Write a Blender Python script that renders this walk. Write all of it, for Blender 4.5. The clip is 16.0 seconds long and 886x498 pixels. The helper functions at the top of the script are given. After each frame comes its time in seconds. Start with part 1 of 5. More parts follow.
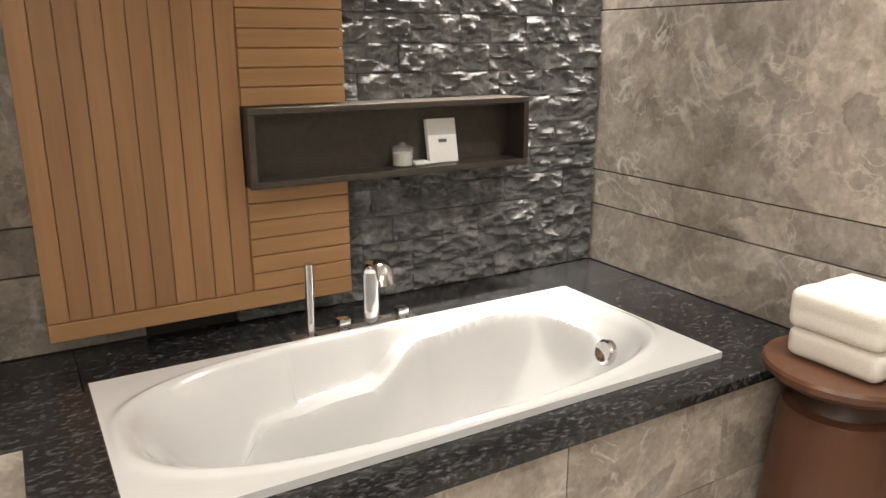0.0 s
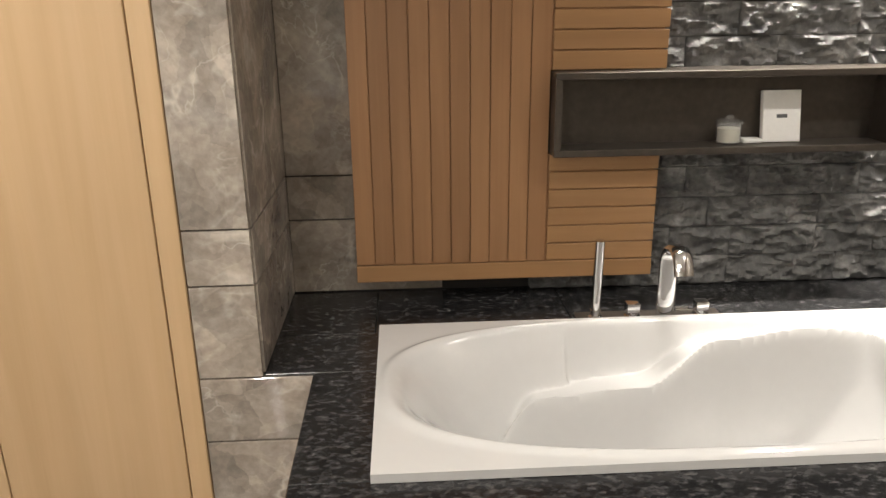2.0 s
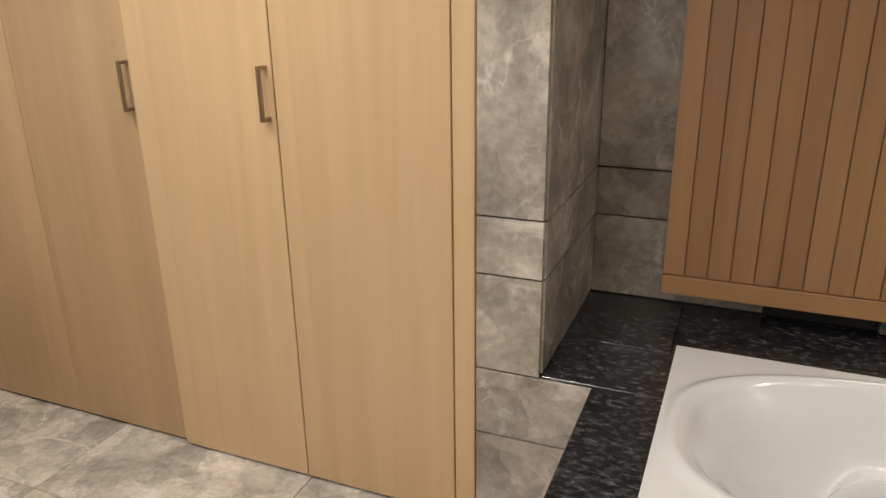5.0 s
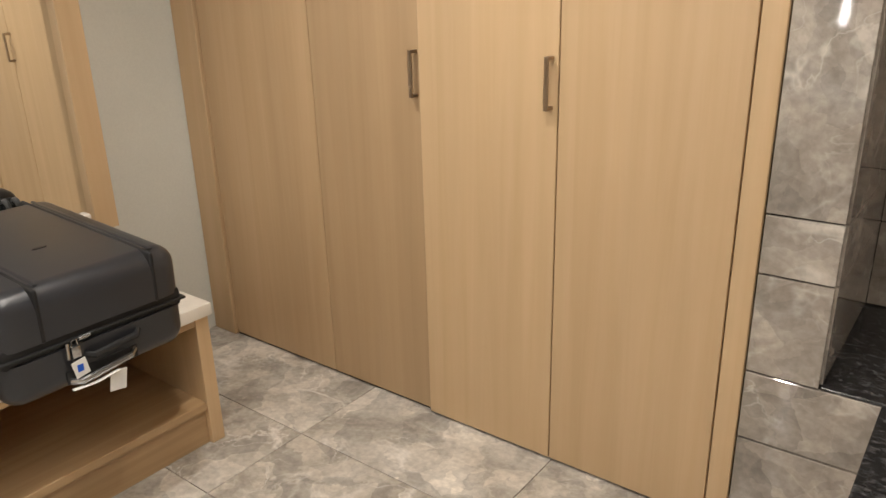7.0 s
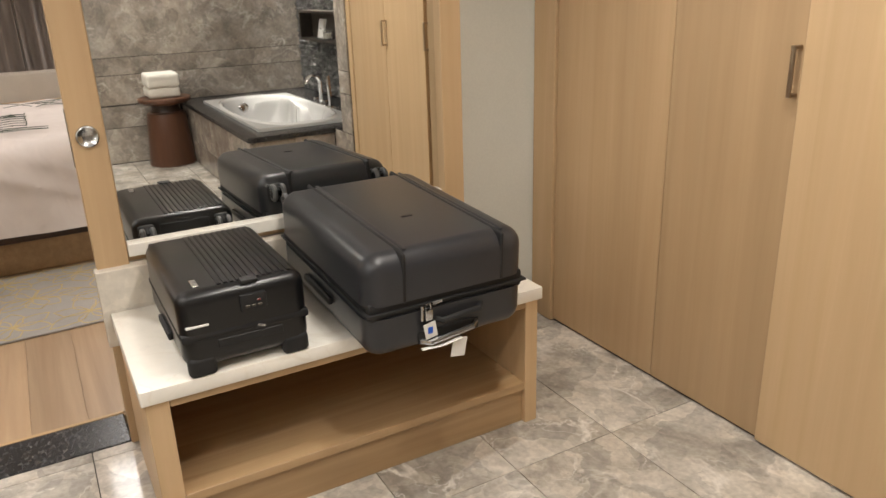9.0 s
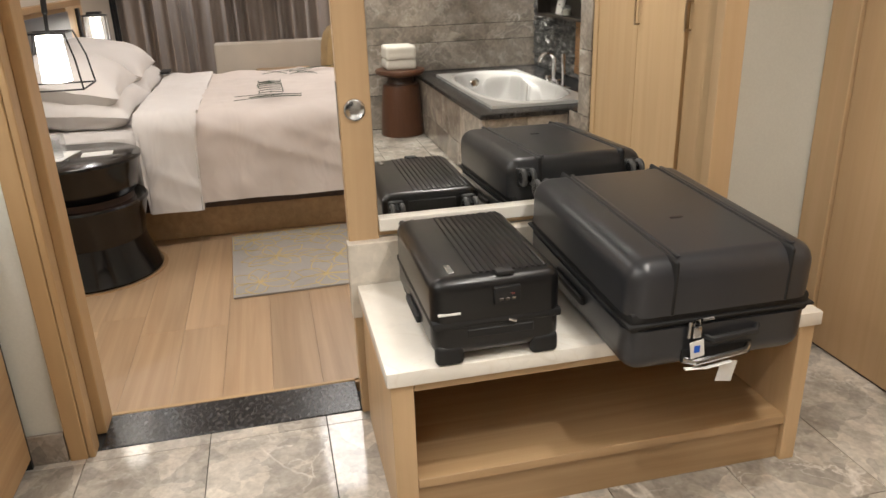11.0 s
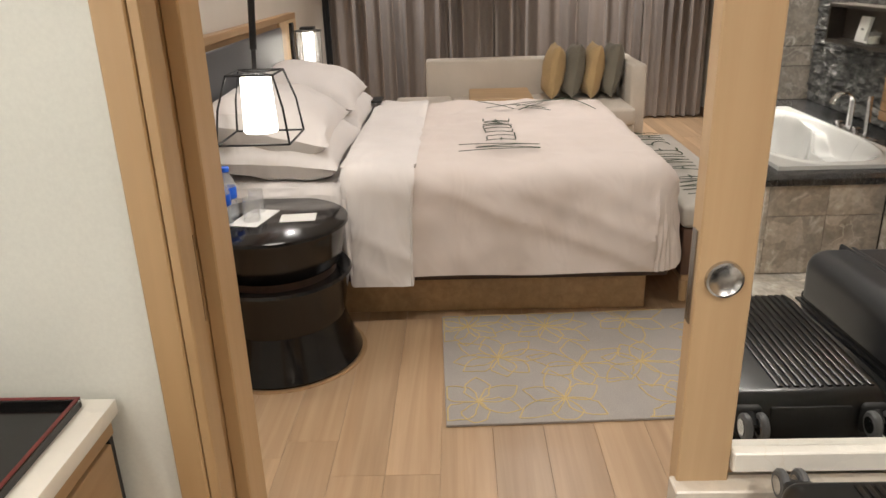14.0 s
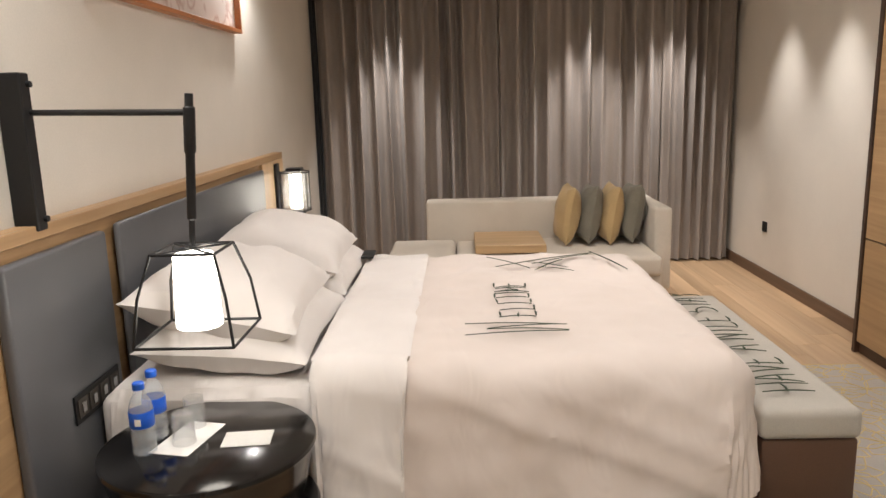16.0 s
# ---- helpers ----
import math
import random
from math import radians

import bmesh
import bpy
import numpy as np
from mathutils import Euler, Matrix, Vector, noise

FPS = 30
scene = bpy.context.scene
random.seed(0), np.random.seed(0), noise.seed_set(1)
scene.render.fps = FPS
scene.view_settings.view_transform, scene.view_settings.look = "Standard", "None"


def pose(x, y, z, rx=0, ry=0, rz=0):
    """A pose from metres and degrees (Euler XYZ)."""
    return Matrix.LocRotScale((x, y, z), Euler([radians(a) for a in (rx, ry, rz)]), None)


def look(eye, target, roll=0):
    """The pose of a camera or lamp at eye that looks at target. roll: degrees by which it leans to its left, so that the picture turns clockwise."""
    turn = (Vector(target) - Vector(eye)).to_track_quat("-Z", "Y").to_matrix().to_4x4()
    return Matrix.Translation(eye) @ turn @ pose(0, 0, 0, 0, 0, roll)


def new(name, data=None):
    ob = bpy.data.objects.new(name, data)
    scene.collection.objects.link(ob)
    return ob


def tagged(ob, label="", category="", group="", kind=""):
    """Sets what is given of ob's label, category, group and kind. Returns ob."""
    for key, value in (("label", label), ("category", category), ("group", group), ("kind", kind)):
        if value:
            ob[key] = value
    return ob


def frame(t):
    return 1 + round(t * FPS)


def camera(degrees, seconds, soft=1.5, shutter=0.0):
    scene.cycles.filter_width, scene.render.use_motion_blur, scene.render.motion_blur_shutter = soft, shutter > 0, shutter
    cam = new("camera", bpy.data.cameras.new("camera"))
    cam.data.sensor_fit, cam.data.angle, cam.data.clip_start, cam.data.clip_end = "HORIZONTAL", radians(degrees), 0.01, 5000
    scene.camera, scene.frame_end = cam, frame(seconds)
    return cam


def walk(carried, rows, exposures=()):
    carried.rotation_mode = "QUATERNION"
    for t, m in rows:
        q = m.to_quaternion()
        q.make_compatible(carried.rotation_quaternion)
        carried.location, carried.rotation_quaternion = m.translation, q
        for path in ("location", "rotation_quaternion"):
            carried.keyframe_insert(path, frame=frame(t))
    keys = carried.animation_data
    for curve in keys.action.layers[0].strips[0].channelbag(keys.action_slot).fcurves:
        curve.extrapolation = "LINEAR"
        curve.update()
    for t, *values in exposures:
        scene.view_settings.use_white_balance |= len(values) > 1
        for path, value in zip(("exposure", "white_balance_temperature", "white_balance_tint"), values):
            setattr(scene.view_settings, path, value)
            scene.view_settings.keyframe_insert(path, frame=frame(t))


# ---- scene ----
cam = camera(61.8, 16.0)
PATH = [
    (0, (-0.022, -0.057, 1.496), (0.954, 1.606, 0.966), -0.1),
    (0.5, (0.006, -0.022, 1.486), (0.828, 1.715, 0.932), -0.1),
    (1, (0.087, -0.011, 1.519), (0.67, 1.807, 0.923), -0.3),
    (1.5, (0.145, -0.012, 1.51), (0.475, 1.865, 0.903), -0.6),
    (2, (0.176, 0.022, 1.509), (0.274, 1.917, 0.879), -0.7),
    (2.5, (0.206, 0.108, 1.509), (0.145, 1.998, 0.858), -0.8),
    (3, (0.228, 0.205, 1.515), (0.069, 2.085, 0.853), -0.8),
    (5.5, (0.181, 0.223, 1.508), (-0.69, 1.89, 0.829), -1.0),
    (6, (0.131, 0.177, 1.509), (-0.853, 1.78, 0.83), -1.2),
    (6.5, (0.065, 0.114, 1.516), (-1.001, 1.66, 0.828), -1.4),
    (7, (0.016, 0.057, 1.507), (-1.133, 1.546, 0.825), -1.5),
    (7.5, (-0.027, 0.013, 1.51), (-1.255, 1.434, 0.822), -1.5),
    (8, (-0.055, -0.019, 1.503), (-1.403, 1.292, 0.821), -1.5),
    (8.5, (-0.08, -0.031, 1.505), (-1.596, 1.082, 0.826), -1.8),
    (9, (-0.109, -0.037, 1.506), (-1.758, 0.869, 0.827), -1.9),
    (9.5, (-0.137, -0.047, 1.509), (-1.864, 0.694, 0.823), -2.0),
    (10, (-0.164, -0.065, 1.499), (-1.932, 0.558, 0.802), -2.0),
    (12.5, (-0.768, -0.31, 1.545), (-2.626, -0.221, 0.808), -1.8),
    (13, (-0.955, -0.367, 1.563), (-2.814, -0.373, 0.826), -1.9),
    (13.5, (-1.175, -0.399, 1.583), (-3.034, -0.443, 0.846), -1.8),
    (14, (-1.41, -0.35, 1.618), (-3.279, -0.401, 0.908), -1.8),
    (14.5, (-1.621, -0.365, 1.63), (-3.519, -0.415, 1.0), -1.7),
    (15, (-1.82, -0.41, 1.649), (-3.746, -0.463, 1.111), -1.7),
    (15.5, (-2.048, -0.392, 1.653), (-3.993, -0.442, 1.191), -1.6),
    (16, (-2.257, -0.363, 1.665), (-4.217, -0.412, 1.268), -1.6),
]
walk(cam, [(t, look(eye, target, roll)) for t, eye, target, roll in PATH], exposures=((0.0, 0.36), (2.5, 0.16), (6.5, 0.1), (10.0, 0.2), (12.5, 0.15), (14.5, 0.15), (16.0, 0.36)))


# ---- world and light ----
world = bpy.data.worlds.new("world")
world.use_nodes = True
scene.world = world
world.node_tree.nodes["Background"].inputs[0].default_value = (0.02, 0.02, 0.025, 1)
world.node_tree.nodes["Background"].inputs[1].default_value = 0.5
WARM, NEUTRAL, WHITE = (1.0, 0.82, 0.62), (1.0, 0.94, 0.865), (1.0, 0.955, 0.92)


def spot(x, y, z, power, target, cone=75, color=WARM, size=0.04, blend=0.6):
    d = bpy.data.lights.new("downlight_beam", "SPOT")
    d.energy, d.color, d.spot_size, d.spot_blend, d.shadow_soft_size = power, color, radians(cone), blend, size
    ob = new("downlight_beam", d)
    ob.matrix_world = look((x, y, z), target)
    return ob


def glow(x, y, z, sx, sy, power, color=NEUTRAL, target=None):
    d = bpy.data.lights.new("unseen_area_light", "AREA")
    d.shape, d.size, d.size_y, d.energy, d.color = "RECTANGLE", sx, sy, power, color
    ob = new("unseen_area_light", d)
    ob.matrix_world = look((x, y, z), target or (x, y + 0.0001, 0))
    return ob


CEIL = 2.7
# bath and dressing area
DOWNLIGHTS = [(0.9, 0.45), (-0.7, 0.75), (-1.45, 0.95), (2.0, 1.3), (1.85, 0.5), (-0.4, -0.4)]
for (lx, ly), watts, cone in zip(DOWNLIGHTS, (44, 60, 62, 74, 66, 14), (100, 140, 140, 130, 100, 120)):
    spot(lx, ly, CEIL - 0.03, watts, (lx, ly + 0.001, 0), cone, NEUTRAL, 0.03, 0.8)
wash = glow(1.63, 2.36, CEIL - 0.02, 1.15, 0.05, 11, NEUTRAL)
wash.data.spread = radians(38)
# two added fill lights that brighten the walls, without any fixture
glow(-1.5, -1.35, CEIL - 0.02, 1.4, 0.3, 14, WHITE)
glow(-0.1, -0.9, CEIL - 0.02, 1.4, 0.3, 13, NEUTRAL)
# bedroom
BED_LIGHTS = [(-3.5, -0.5), (-4.0, 1.5), (-6.0, 1.7), (-7.6, 0.3), (-4.35, -1.60), (-7.2, -1.60)]
for (lx, ly), watts in zip(BED_LIGHTS, (68, 32, 32, 26, 30, 28)):
    spot(lx, ly, CEIL - 0.03, watts, (lx, ly + 0.001, 0), 150, WHITE, 0.04, 0.8)
CURTAIN_LIGHTS = [(-9.25, -1.0), (-9.25, 0.85), (-9.25, 1.6), (-8.5, 1.98), (-7.6, 1.98)]
for lx, ly in CURTAIN_LIGHTS:
    spot(lx, ly, CEIL - 0.03, 125 if lx < -9 else 80, (lx - (0.25 if lx < -9 else 0), ly + (0 if lx < -9 else 0.2), 0), 62, WHITE, 0.05, 1.0)
# added fill light for the bedroom, no panel hangs here
glow(-6.2, 0.3, CEIL - 0.02, 1.2, 0.6, 20, WHITE)


# ---- materials ----
def material(name, color, rough=0.5, metal=0.0):
    m = bpy.data.materials.new(name)
    m.use_nodes = True
    b = m.node_tree.nodes["Principled BSDF"]
    b.inputs["Base Color"].default_value = (*color, 1)
    b.inputs["Roughness"].default_value = rough
    b.inputs["Metallic"].default_value = metal
    return m, m.node_tree.nodes, m.node_tree.links, b


def coords(n, l, scale=(1, 1, 1), rot=(0, 0, 0), vary=0.0):
    tc, mp = n.new("ShaderNodeTexCoord"), n.new("ShaderNodeMapping")
    mp.inputs["Scale"].default_value, mp.inputs["Rotation"].default_value = scale, rot
    l.new(tc.outputs["Object"], mp.inputs["Vector"])
    if vary:
        oi, vm = n.new("ShaderNodeObjectInfo"), n.new("ShaderNodeVectorMath")
        vm.operation = "SCALE"
        vm.inputs[0].default_value = (vary, vary * 0.7, vary * 0.4)
        l.new(oi.outputs["Random"], vm.inputs["Scale"])
        l.new(vm.outputs[0], mp.inputs["Location"])
    return mp.outputs[0]


def noise_tex(n, l, vec, scale, detail=4, rough=0.55, distortion=0.0):
    t = n.new("ShaderNodeTexNoise")
    t.inputs["Scale"].default_value, t.inputs["Detail"].default_value = scale, detail
    t.inputs["Roughness"].default_value, t.inputs["Distortion"].default_value = rough, distortion
    l.new(vec, t.inputs["Vector"])
    return t.outputs["Fac"]


def ramp(n, l, fac, stops):
    r = n.new("ShaderNodeValToRGB")
    while len(r.color_ramp.elements) < len(stops):
        r.color_ramp.elements.new(0.5)
    for e, (p, c) in zip(r.color_ramp.elements, stops):
        e.position, e.color = p, (*c, 1) if len(c) == 3 else c
    l.new(fac, r.inputs[0])
    return r.outputs[0]


def mix(n, l, fac, a, b, mode="MIX"):
    m = n.new("ShaderNodeMix")
    m.data_type, m.blend_type = "RGBA", mode
    if isinstance(fac, float):
        m.inputs[0].default_value = fac
    else:
        l.new(fac, m.inputs[0])
    for s, v in ((m.inputs[6], a), (m.inputs[7], b)):
        if isinstance(v, tuple):
            s.default_value = (*v, 1)
        else:
            l.new(v, s)
    return m.outputs[2]


def bump(n, l, b, height, strength=0.2, dist=0.01):
    k = n.new("ShaderNodeBump")
    k.inputs["Strength"].default_value, k.inputs["Distance"].default_value = strength, dist
    l.new(height, k.inputs["Height"])
    l.new(k.outputs[0], b.inputs["Normal"])


def marble(name, dark, mid, light, vein, rough, scale=1.0, veinw=0.02, breccia=0.8):
    """Clouded stone with angular broken patches and thin wandering veins."""
    m, n, l, b = material(name, mid, rough)
    v = coords(n, l, vary=9.0)
    big = noise_tex(n, l, v, 2.2 * scale, 7, 0.65, 0.8)
    col = ramp(n, l, big, [(0.3, dark), (0.5, mid), (0.68, light)])
    wn, sc, warp = n.new("ShaderNodeTexNoise"), n.new("ShaderNodeVectorMath"), n.new("ShaderNodeVectorMath")
    wn.inputs["Scale"].default_value, wn.inputs["Detail"].default_value = 6 * scale, 6
    l.new(v, wn.inputs["Vector"])
    sc.operation = "SCALE"
    sc.inputs["Scale"].default_value = 0.16 / scale
    l.new(wn.outputs["Color"], sc.inputs[0])
    l.new(v, warp.inputs[0])
    l.new(sc.outputs[0], warp.inputs[1])
    for size, lo, hi in ((5.5, 0.74, 1.14), (15.0, 0.84, 1.10)):
        patch = n.new("ShaderNodeTexVoronoi")
        patch.inputs["Scale"].default_value = size * scale
        l.new(warp.outputs[0], patch.inputs["Vector"])
        tone = ramp(n, l, patch.outputs["Color"], [(0.2, (lo, lo, lo)), (0.8, (hi, hi * 0.99, hi * 0.97))])
        col = mix(n, l, breccia, col, tone, "MULTIPLY")
    for size, width, mask in ((2.4, veinw, 0.50), (6.5, veinw * 0.9, 0.54)):
        ridge = noise_tex(n, l, v, size * scale, 4, 0.5, 0.5)
        line = ramp(n, l, ridge, [(0.5 - width, (0, 0, 0)), (0.5, (1, 1, 1)), (0.5 + width, (0, 0, 0))])
        where = ramp(n, l, noise_tex(n, l, v, 3.1 * scale, 3), [(mask - 0.06, (0, 0, 0)), (mask + 0.14, (0.85, 0.85, 0.85))])
        col = mix(n, l, mix(n, l, 1.0, line, where, "MULTIPLY"), col, vein)
    fine = ramp(n, l, noise_tex(n, l, v, 38 * scale, 4), [(0.35, (0.88, 0.88, 0.88)), (0.65, (1.08, 1.08, 1.08))])
    col = mix(n, l, min(1.0, breccia * 1.25), col, fine, "MULTIPLY")
    l.new(col, b.inputs["Base Color"])
    return m


def wood(name, dark, light, rough, axis="z", scale=1.0, tone=0.12, coat=0.0):
    m, n, l, b = material(name, light, rough)
    s = {"z": (26, 26, 0.9), "x": (0.9, 26, 26), "y": (26, 0.9, 26)}[axis]
    v = coords(n, l, tuple(k * scale for k in s), vary=40.0)
    a = noise_tex(n, l, v, 1.0, 5, 0.6, 0.6)
    s2 = {"z": (5, 5, 0.35), "x": (0.35, 5, 5), "y": (5, 0.35, 5)}[axis]
    v2 = coords(n, l, tuple(k * scale for k in s2), vary=30.0)
    broad = noise_tex(n, l, v2, 1.3, 3)
    col = ramp(n, l, a, [(0.25, dark), (0.7, light)])
    shade = ramp(n, l, broad, [(0.3, (1 - tone,) * 3), (0.7, (1 + tone,) * 3)])
    col = mix(n, l, 1.0, col, shade, "MULTIPLY")
    oi = n.new("ShaderNodeObjectInfo")
    per = ramp(n, l, oi.outputs["Random"], [(0.0, (0.88, 0.87, 0.86)), (1.0, (1.08, 1.08, 1.08))])
    col = mix(n, l, 1.0, col, per, "MULTIPLY")
    l.new(col, b.inputs["Base Color"])
    b.inputs["Coat Weight"].default_value = coat
    bump(n, l, b, a, 0.05, 0.002)
    return m


def plain(name, color, rough=0.5, metal=0.0, grain=60.0, amount=0.06, relief=0.05, coat=0.0):
    m, n, l, b = material(name, color, rough, metal)
    v = coords(n, l)
    f = noise_tex(n, l, v, grain, 3)
    g = noise_tex(n, l, v, 2.5, 3)
    t1 = ramp(n, l, f, [(0.3, (1 - amount,) * 3), (0.7, (1 + amount,) * 3)])
    t2 = ramp(n, l, g, [(0.3, (1 - amount,) * 3), (0.7, (1 + amount,) * 3)])
    l.new(mix(n, l, 1.0, mix(n, l, 1.0, color, t1, "MULTIPLY"), t2, "MULTIPLY"), b.inputs["Base Color"])
    b.inputs["Coat Weight"].default_value = coat
    if relief:
        bump(n, l, b, f, relief, 0.003)
    return m


def fabric(name, color, scale=420.0, amount=0.12, relief=0.25, rough=0.9):
    m, n, l, b = material(name, color, rough)
    v = coords(n, l)
    w = n.new("ShaderNodeTexWave")
    w.inputs["Scale"].default_value, w.inputs["Distortion"].default_value = scale / 6, 1.5
    w.bands_direction = "DIAGONAL"
    l.new(v, w.inputs["Vector"])
    f = noise_tex(n, l, v, scale, 2)
    g = noise_tex(n, l, v, 4, 3)
    t1 = ramp(n, l, f, [(0.3, (1 - amount,) * 3), (0.7, (1 + amount,) * 3)])
    t2 = ramp(n, l, g, [(0.3, (1 - amount * 0.5,) * 3), (0.7, (1 + amount * 0.5,) * 3)])
    l.new(mix(n, l, 1.0, mix(n, l, 1.0, color, t1, "MULTIPLY"), t2, "MULTIPLY"), b.inputs["Base Color"])
    b.inputs["Sheen Weight"].default_value = 0.15
    bump(n, l, b, f, relief, 0.002)
    return m


def glass(name, color=(1, 1, 1), body=0.13):
    """Thin clear glass: see-through, with gloss that grows at the edges."""
    m, n, l, b = material(name, (0.85, 0.87, 0.88), 0.1)
    clear, gloss, fres = n.new("ShaderNodeBsdfTransparent"), n.new("ShaderNodeBsdfGlossy"), n.new("ShaderNodeLayerWeight")
    clear.inputs[0].default_value, gloss.inputs["Roughness"].default_value, fres.inputs[0].default_value = (*color, 1), 0.03, 0.12
    m1, m2 = n.new("ShaderNodeMixShader"), n.new("ShaderNodeMixShader")
    m1.inputs[0].default_value = body
    l.new(clear.outputs[0], m1.inputs[1])
    l.new(b.outputs[0], m1.inputs[2])
    l.new(fres.outputs["Facing"], m2.inputs[0])
    l.new(m1.outputs[0], m2.inputs[1])
    l.new(gloss.outputs[0], m2.inputs[2])
    l.new(m2.outputs[0], n["Material Output"].inputs[0])
    return m


def emitter(name, color, power):
    m, n, l, b = material(name, (0.9, 0.88, 0.85), 0.6)
    b.inputs["Emission Color"].default_value, b.inputs["Emission Strength"].default_value = (*color, 1), power
    return m


def granite(name):
    m, n, l, b = material(name, (0.03, 0.03, 0.032), 0.24)
    v = coords(n, l, (1, 1.9, 1.4), (0, 0, 0.5), vary=5.0)
    f = noise_tex(n, l, v, 42, 5, 0.7)
    col = ramp(n, l, f, [(0.44, (0.012, 0.012, 0.013)), (0.56, (0.04, 0.039, 0.04)), (0.66, (0.11, 0.107, 0.105)), (0.78, (0.24, 0.235, 0.225))])
    g = noise_tex(n, l, v, 9, 3)
    col = mix(n, l, 1.0, col, ramp(n, l, g, [(0.3, (0.62, 0.62, 0.62)), (0.7, (1.1, 1.1, 1.1))]), "MULTIPLY")
    l.new(col, b.inputs["Base Color"])
    return m


M_WALL = marble("grey_beige_marble", (0.245, 0.21, 0.178), (0.38, 0.333, 0.29), (0.53, 0.478, 0.425), (0.66, 0.61, 0.54), 0.05, 1.25, 0.022)
M_FLOOR = marble("grey_beige_floor_marble", (0.34, 0.305, 0.265), (0.54, 0.50, 0.445), (0.70, 0.66, 0.60), (0.80, 0.76, 0.70), 0.09, 1.3, 0.024)
M_CREAM = marble("cream_marble", (0.80, 0.755, 0.67), (0.84, 0.80, 0.725), (0.87, 0.84, 0.77), (0.77, 0.71, 0.61), 0.25, 0.6, 0.008, 0.12)
M_VANITY = marble("white_veined_marble", (0.50, 0.50, 0.50), (0.76, 0.76, 0.755), (0.85, 0.85, 0.84), (0.40, 0.40, 0.41), 0.2, 0.7, 0.05, 0.25)
M_GRANITE = granite("dark_granite")
M_OAK = wood("light_oak_veneer", (0.545, 0.375, 0.205), (0.61, 0.43, 0.25), 0.42, "z", 0.8, 0.07)
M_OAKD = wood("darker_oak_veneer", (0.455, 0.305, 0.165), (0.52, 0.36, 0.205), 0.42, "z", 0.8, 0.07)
M_OAKH = wood("light_oak_veneer_lengthwise", (0.45, 0.29, 0.145), (0.58, 0.40, 0.22), 0.42, "y", 1.0)
M_OAKX = wood("oak_plinth", (0.37, 0.225, 0.11), (0.50, 0.33, 0.175), 0.45, "x", 1.0)
M_TEAK = wood("warm_brown_slat_wood", (0.27, 0.137, 0.06), (0.33, 0.175, 0.08), 0.5, "z", 1.2)
M_TEAKH = wood("warm_brown_slat_wood_level", (0.30, 0.16, 0.067), (0.37, 0.205, 0.09), 0.5, "x", 1.2)
M_PLANK = wood("oak_floor_wood", (0.38, 0.245, 0.14), (0.51, 0.355, 0.215), 0.34, "x", 0.8, 0.2)
M_STOOL = wood("red_brown_wood", (0.085, 0.037, 0.02), (0.13, 0.056, 0.03), 0.32, "z", 0.8)
M_DARKWOOD = wood("dark_brown_wood", (0.035, 0.018, 0.011), (0.07, 0.036, 0.022), 0.4, "x", 1.0)
M_PLASTER = plain("cream_wall_paint", (0.70, 0.66, 0.58), 0.75, 0, 150, 0.03, 0.06)
M_PLASTER2 = plain("pale_wallpaper", (0.66, 0.66, 0.60), 0.7, 0, 120, 0.03, 0.05)
M_CEIL = plain("white_ceiling_paint", (0.8, 0.79, 0.77), 0.9, 0, 90, 0.02, 0.03)
M_ACRYL = plain("white_acrylic", (0.62, 0.615, 0.60), 0.12, 0, 30, 0.01, 0.0, 0.5)
M_CHROME = plain("polished_chrome", (0.85, 0.85, 0.86), 0.07, 1.0, 30, 0.02, 0.0)
M_BRONZE = plain("brushed_bronze", (0.46, 0.36, 0.26), 0.32, 1.0, 200, 0.06, 0.03)
M_NICHE = plain("dark_bronze_metal", (0.085, 0.072, 0.06), 0.42, 0.55, 40, 0.12, 0.02)
M_BLACKMETAL = plain("black_painted_metal", (0.012, 0.012, 0.013), 0.45, 0.3, 90, 0.1, 0.02)
M_CASE = plain("charcoal_hard_shell", (0.030, 0.031, 0.035), 0.30, 0.0, 500, 0.12, 0.05)
M_CASEBLK = plain("black_hard_shell", (0.006, 0.006, 0.0065), 0.28, 0.0, 500, 0.1, 0.02)
M_RUBBER = plain("black_rubber", (0.008, 0.008, 0.0085), 0.6, 0, 150, 0.1, 0.05)
M_WHEEL = plain("grey_rubber_tyre", (0.09, 0.09, 0.092), 0.4, 0, 150, 0.1, 0.05)
M_SKIRT = wood("brown_skirting_wood", (0.10, 0.058, 0.036), (0.15, 0.09, 0.056), 0.42, "x", 1.0)
M_UPSTAND = marble("beige_veined_marble", (0.62, 0.55, 0.46), (0.72, 0.66, 0.57), (0.80, 0.75, 0.67), (0.52, 0.42, 0.33), 0.25, 0.8, 0.02, 0.4)
M_JAMB = wood("amber_oak_veneer", (0.43, 0.275, 0.13), (0.50, 0.33, 0.168), 0.42, "z", 0.8, 0.07)
# board colour darkened to carry the shade inside the luggage bench
M_INNERSHADE = wood("shade_toned_inner_board", (0.10, 0.05, 0.025), (0.17, 0.09, 0.045), 0.5, "y", 1.0)
M_STEEL = plain("grey_steel", (0.5, 0.5, 0.5), 0.25, 1.0, 150, 0.05, 0.02)
M_LACQUER = plain("black_lacquer", (0.005, 0.0045, 0.0045), 0.14, 0, 20, 0.1, 0.0, 0.0)
M_LEATHER = plain("charcoal_leather", (0.105, 0.108, 0.116), 0.34, 0, 220, 0.08, 0.15)
M_BROWNLEATHER = plain("brown_leather", (0.095, 0.047, 0.028), 0.42, 0, 220, 0.08, 0.12)


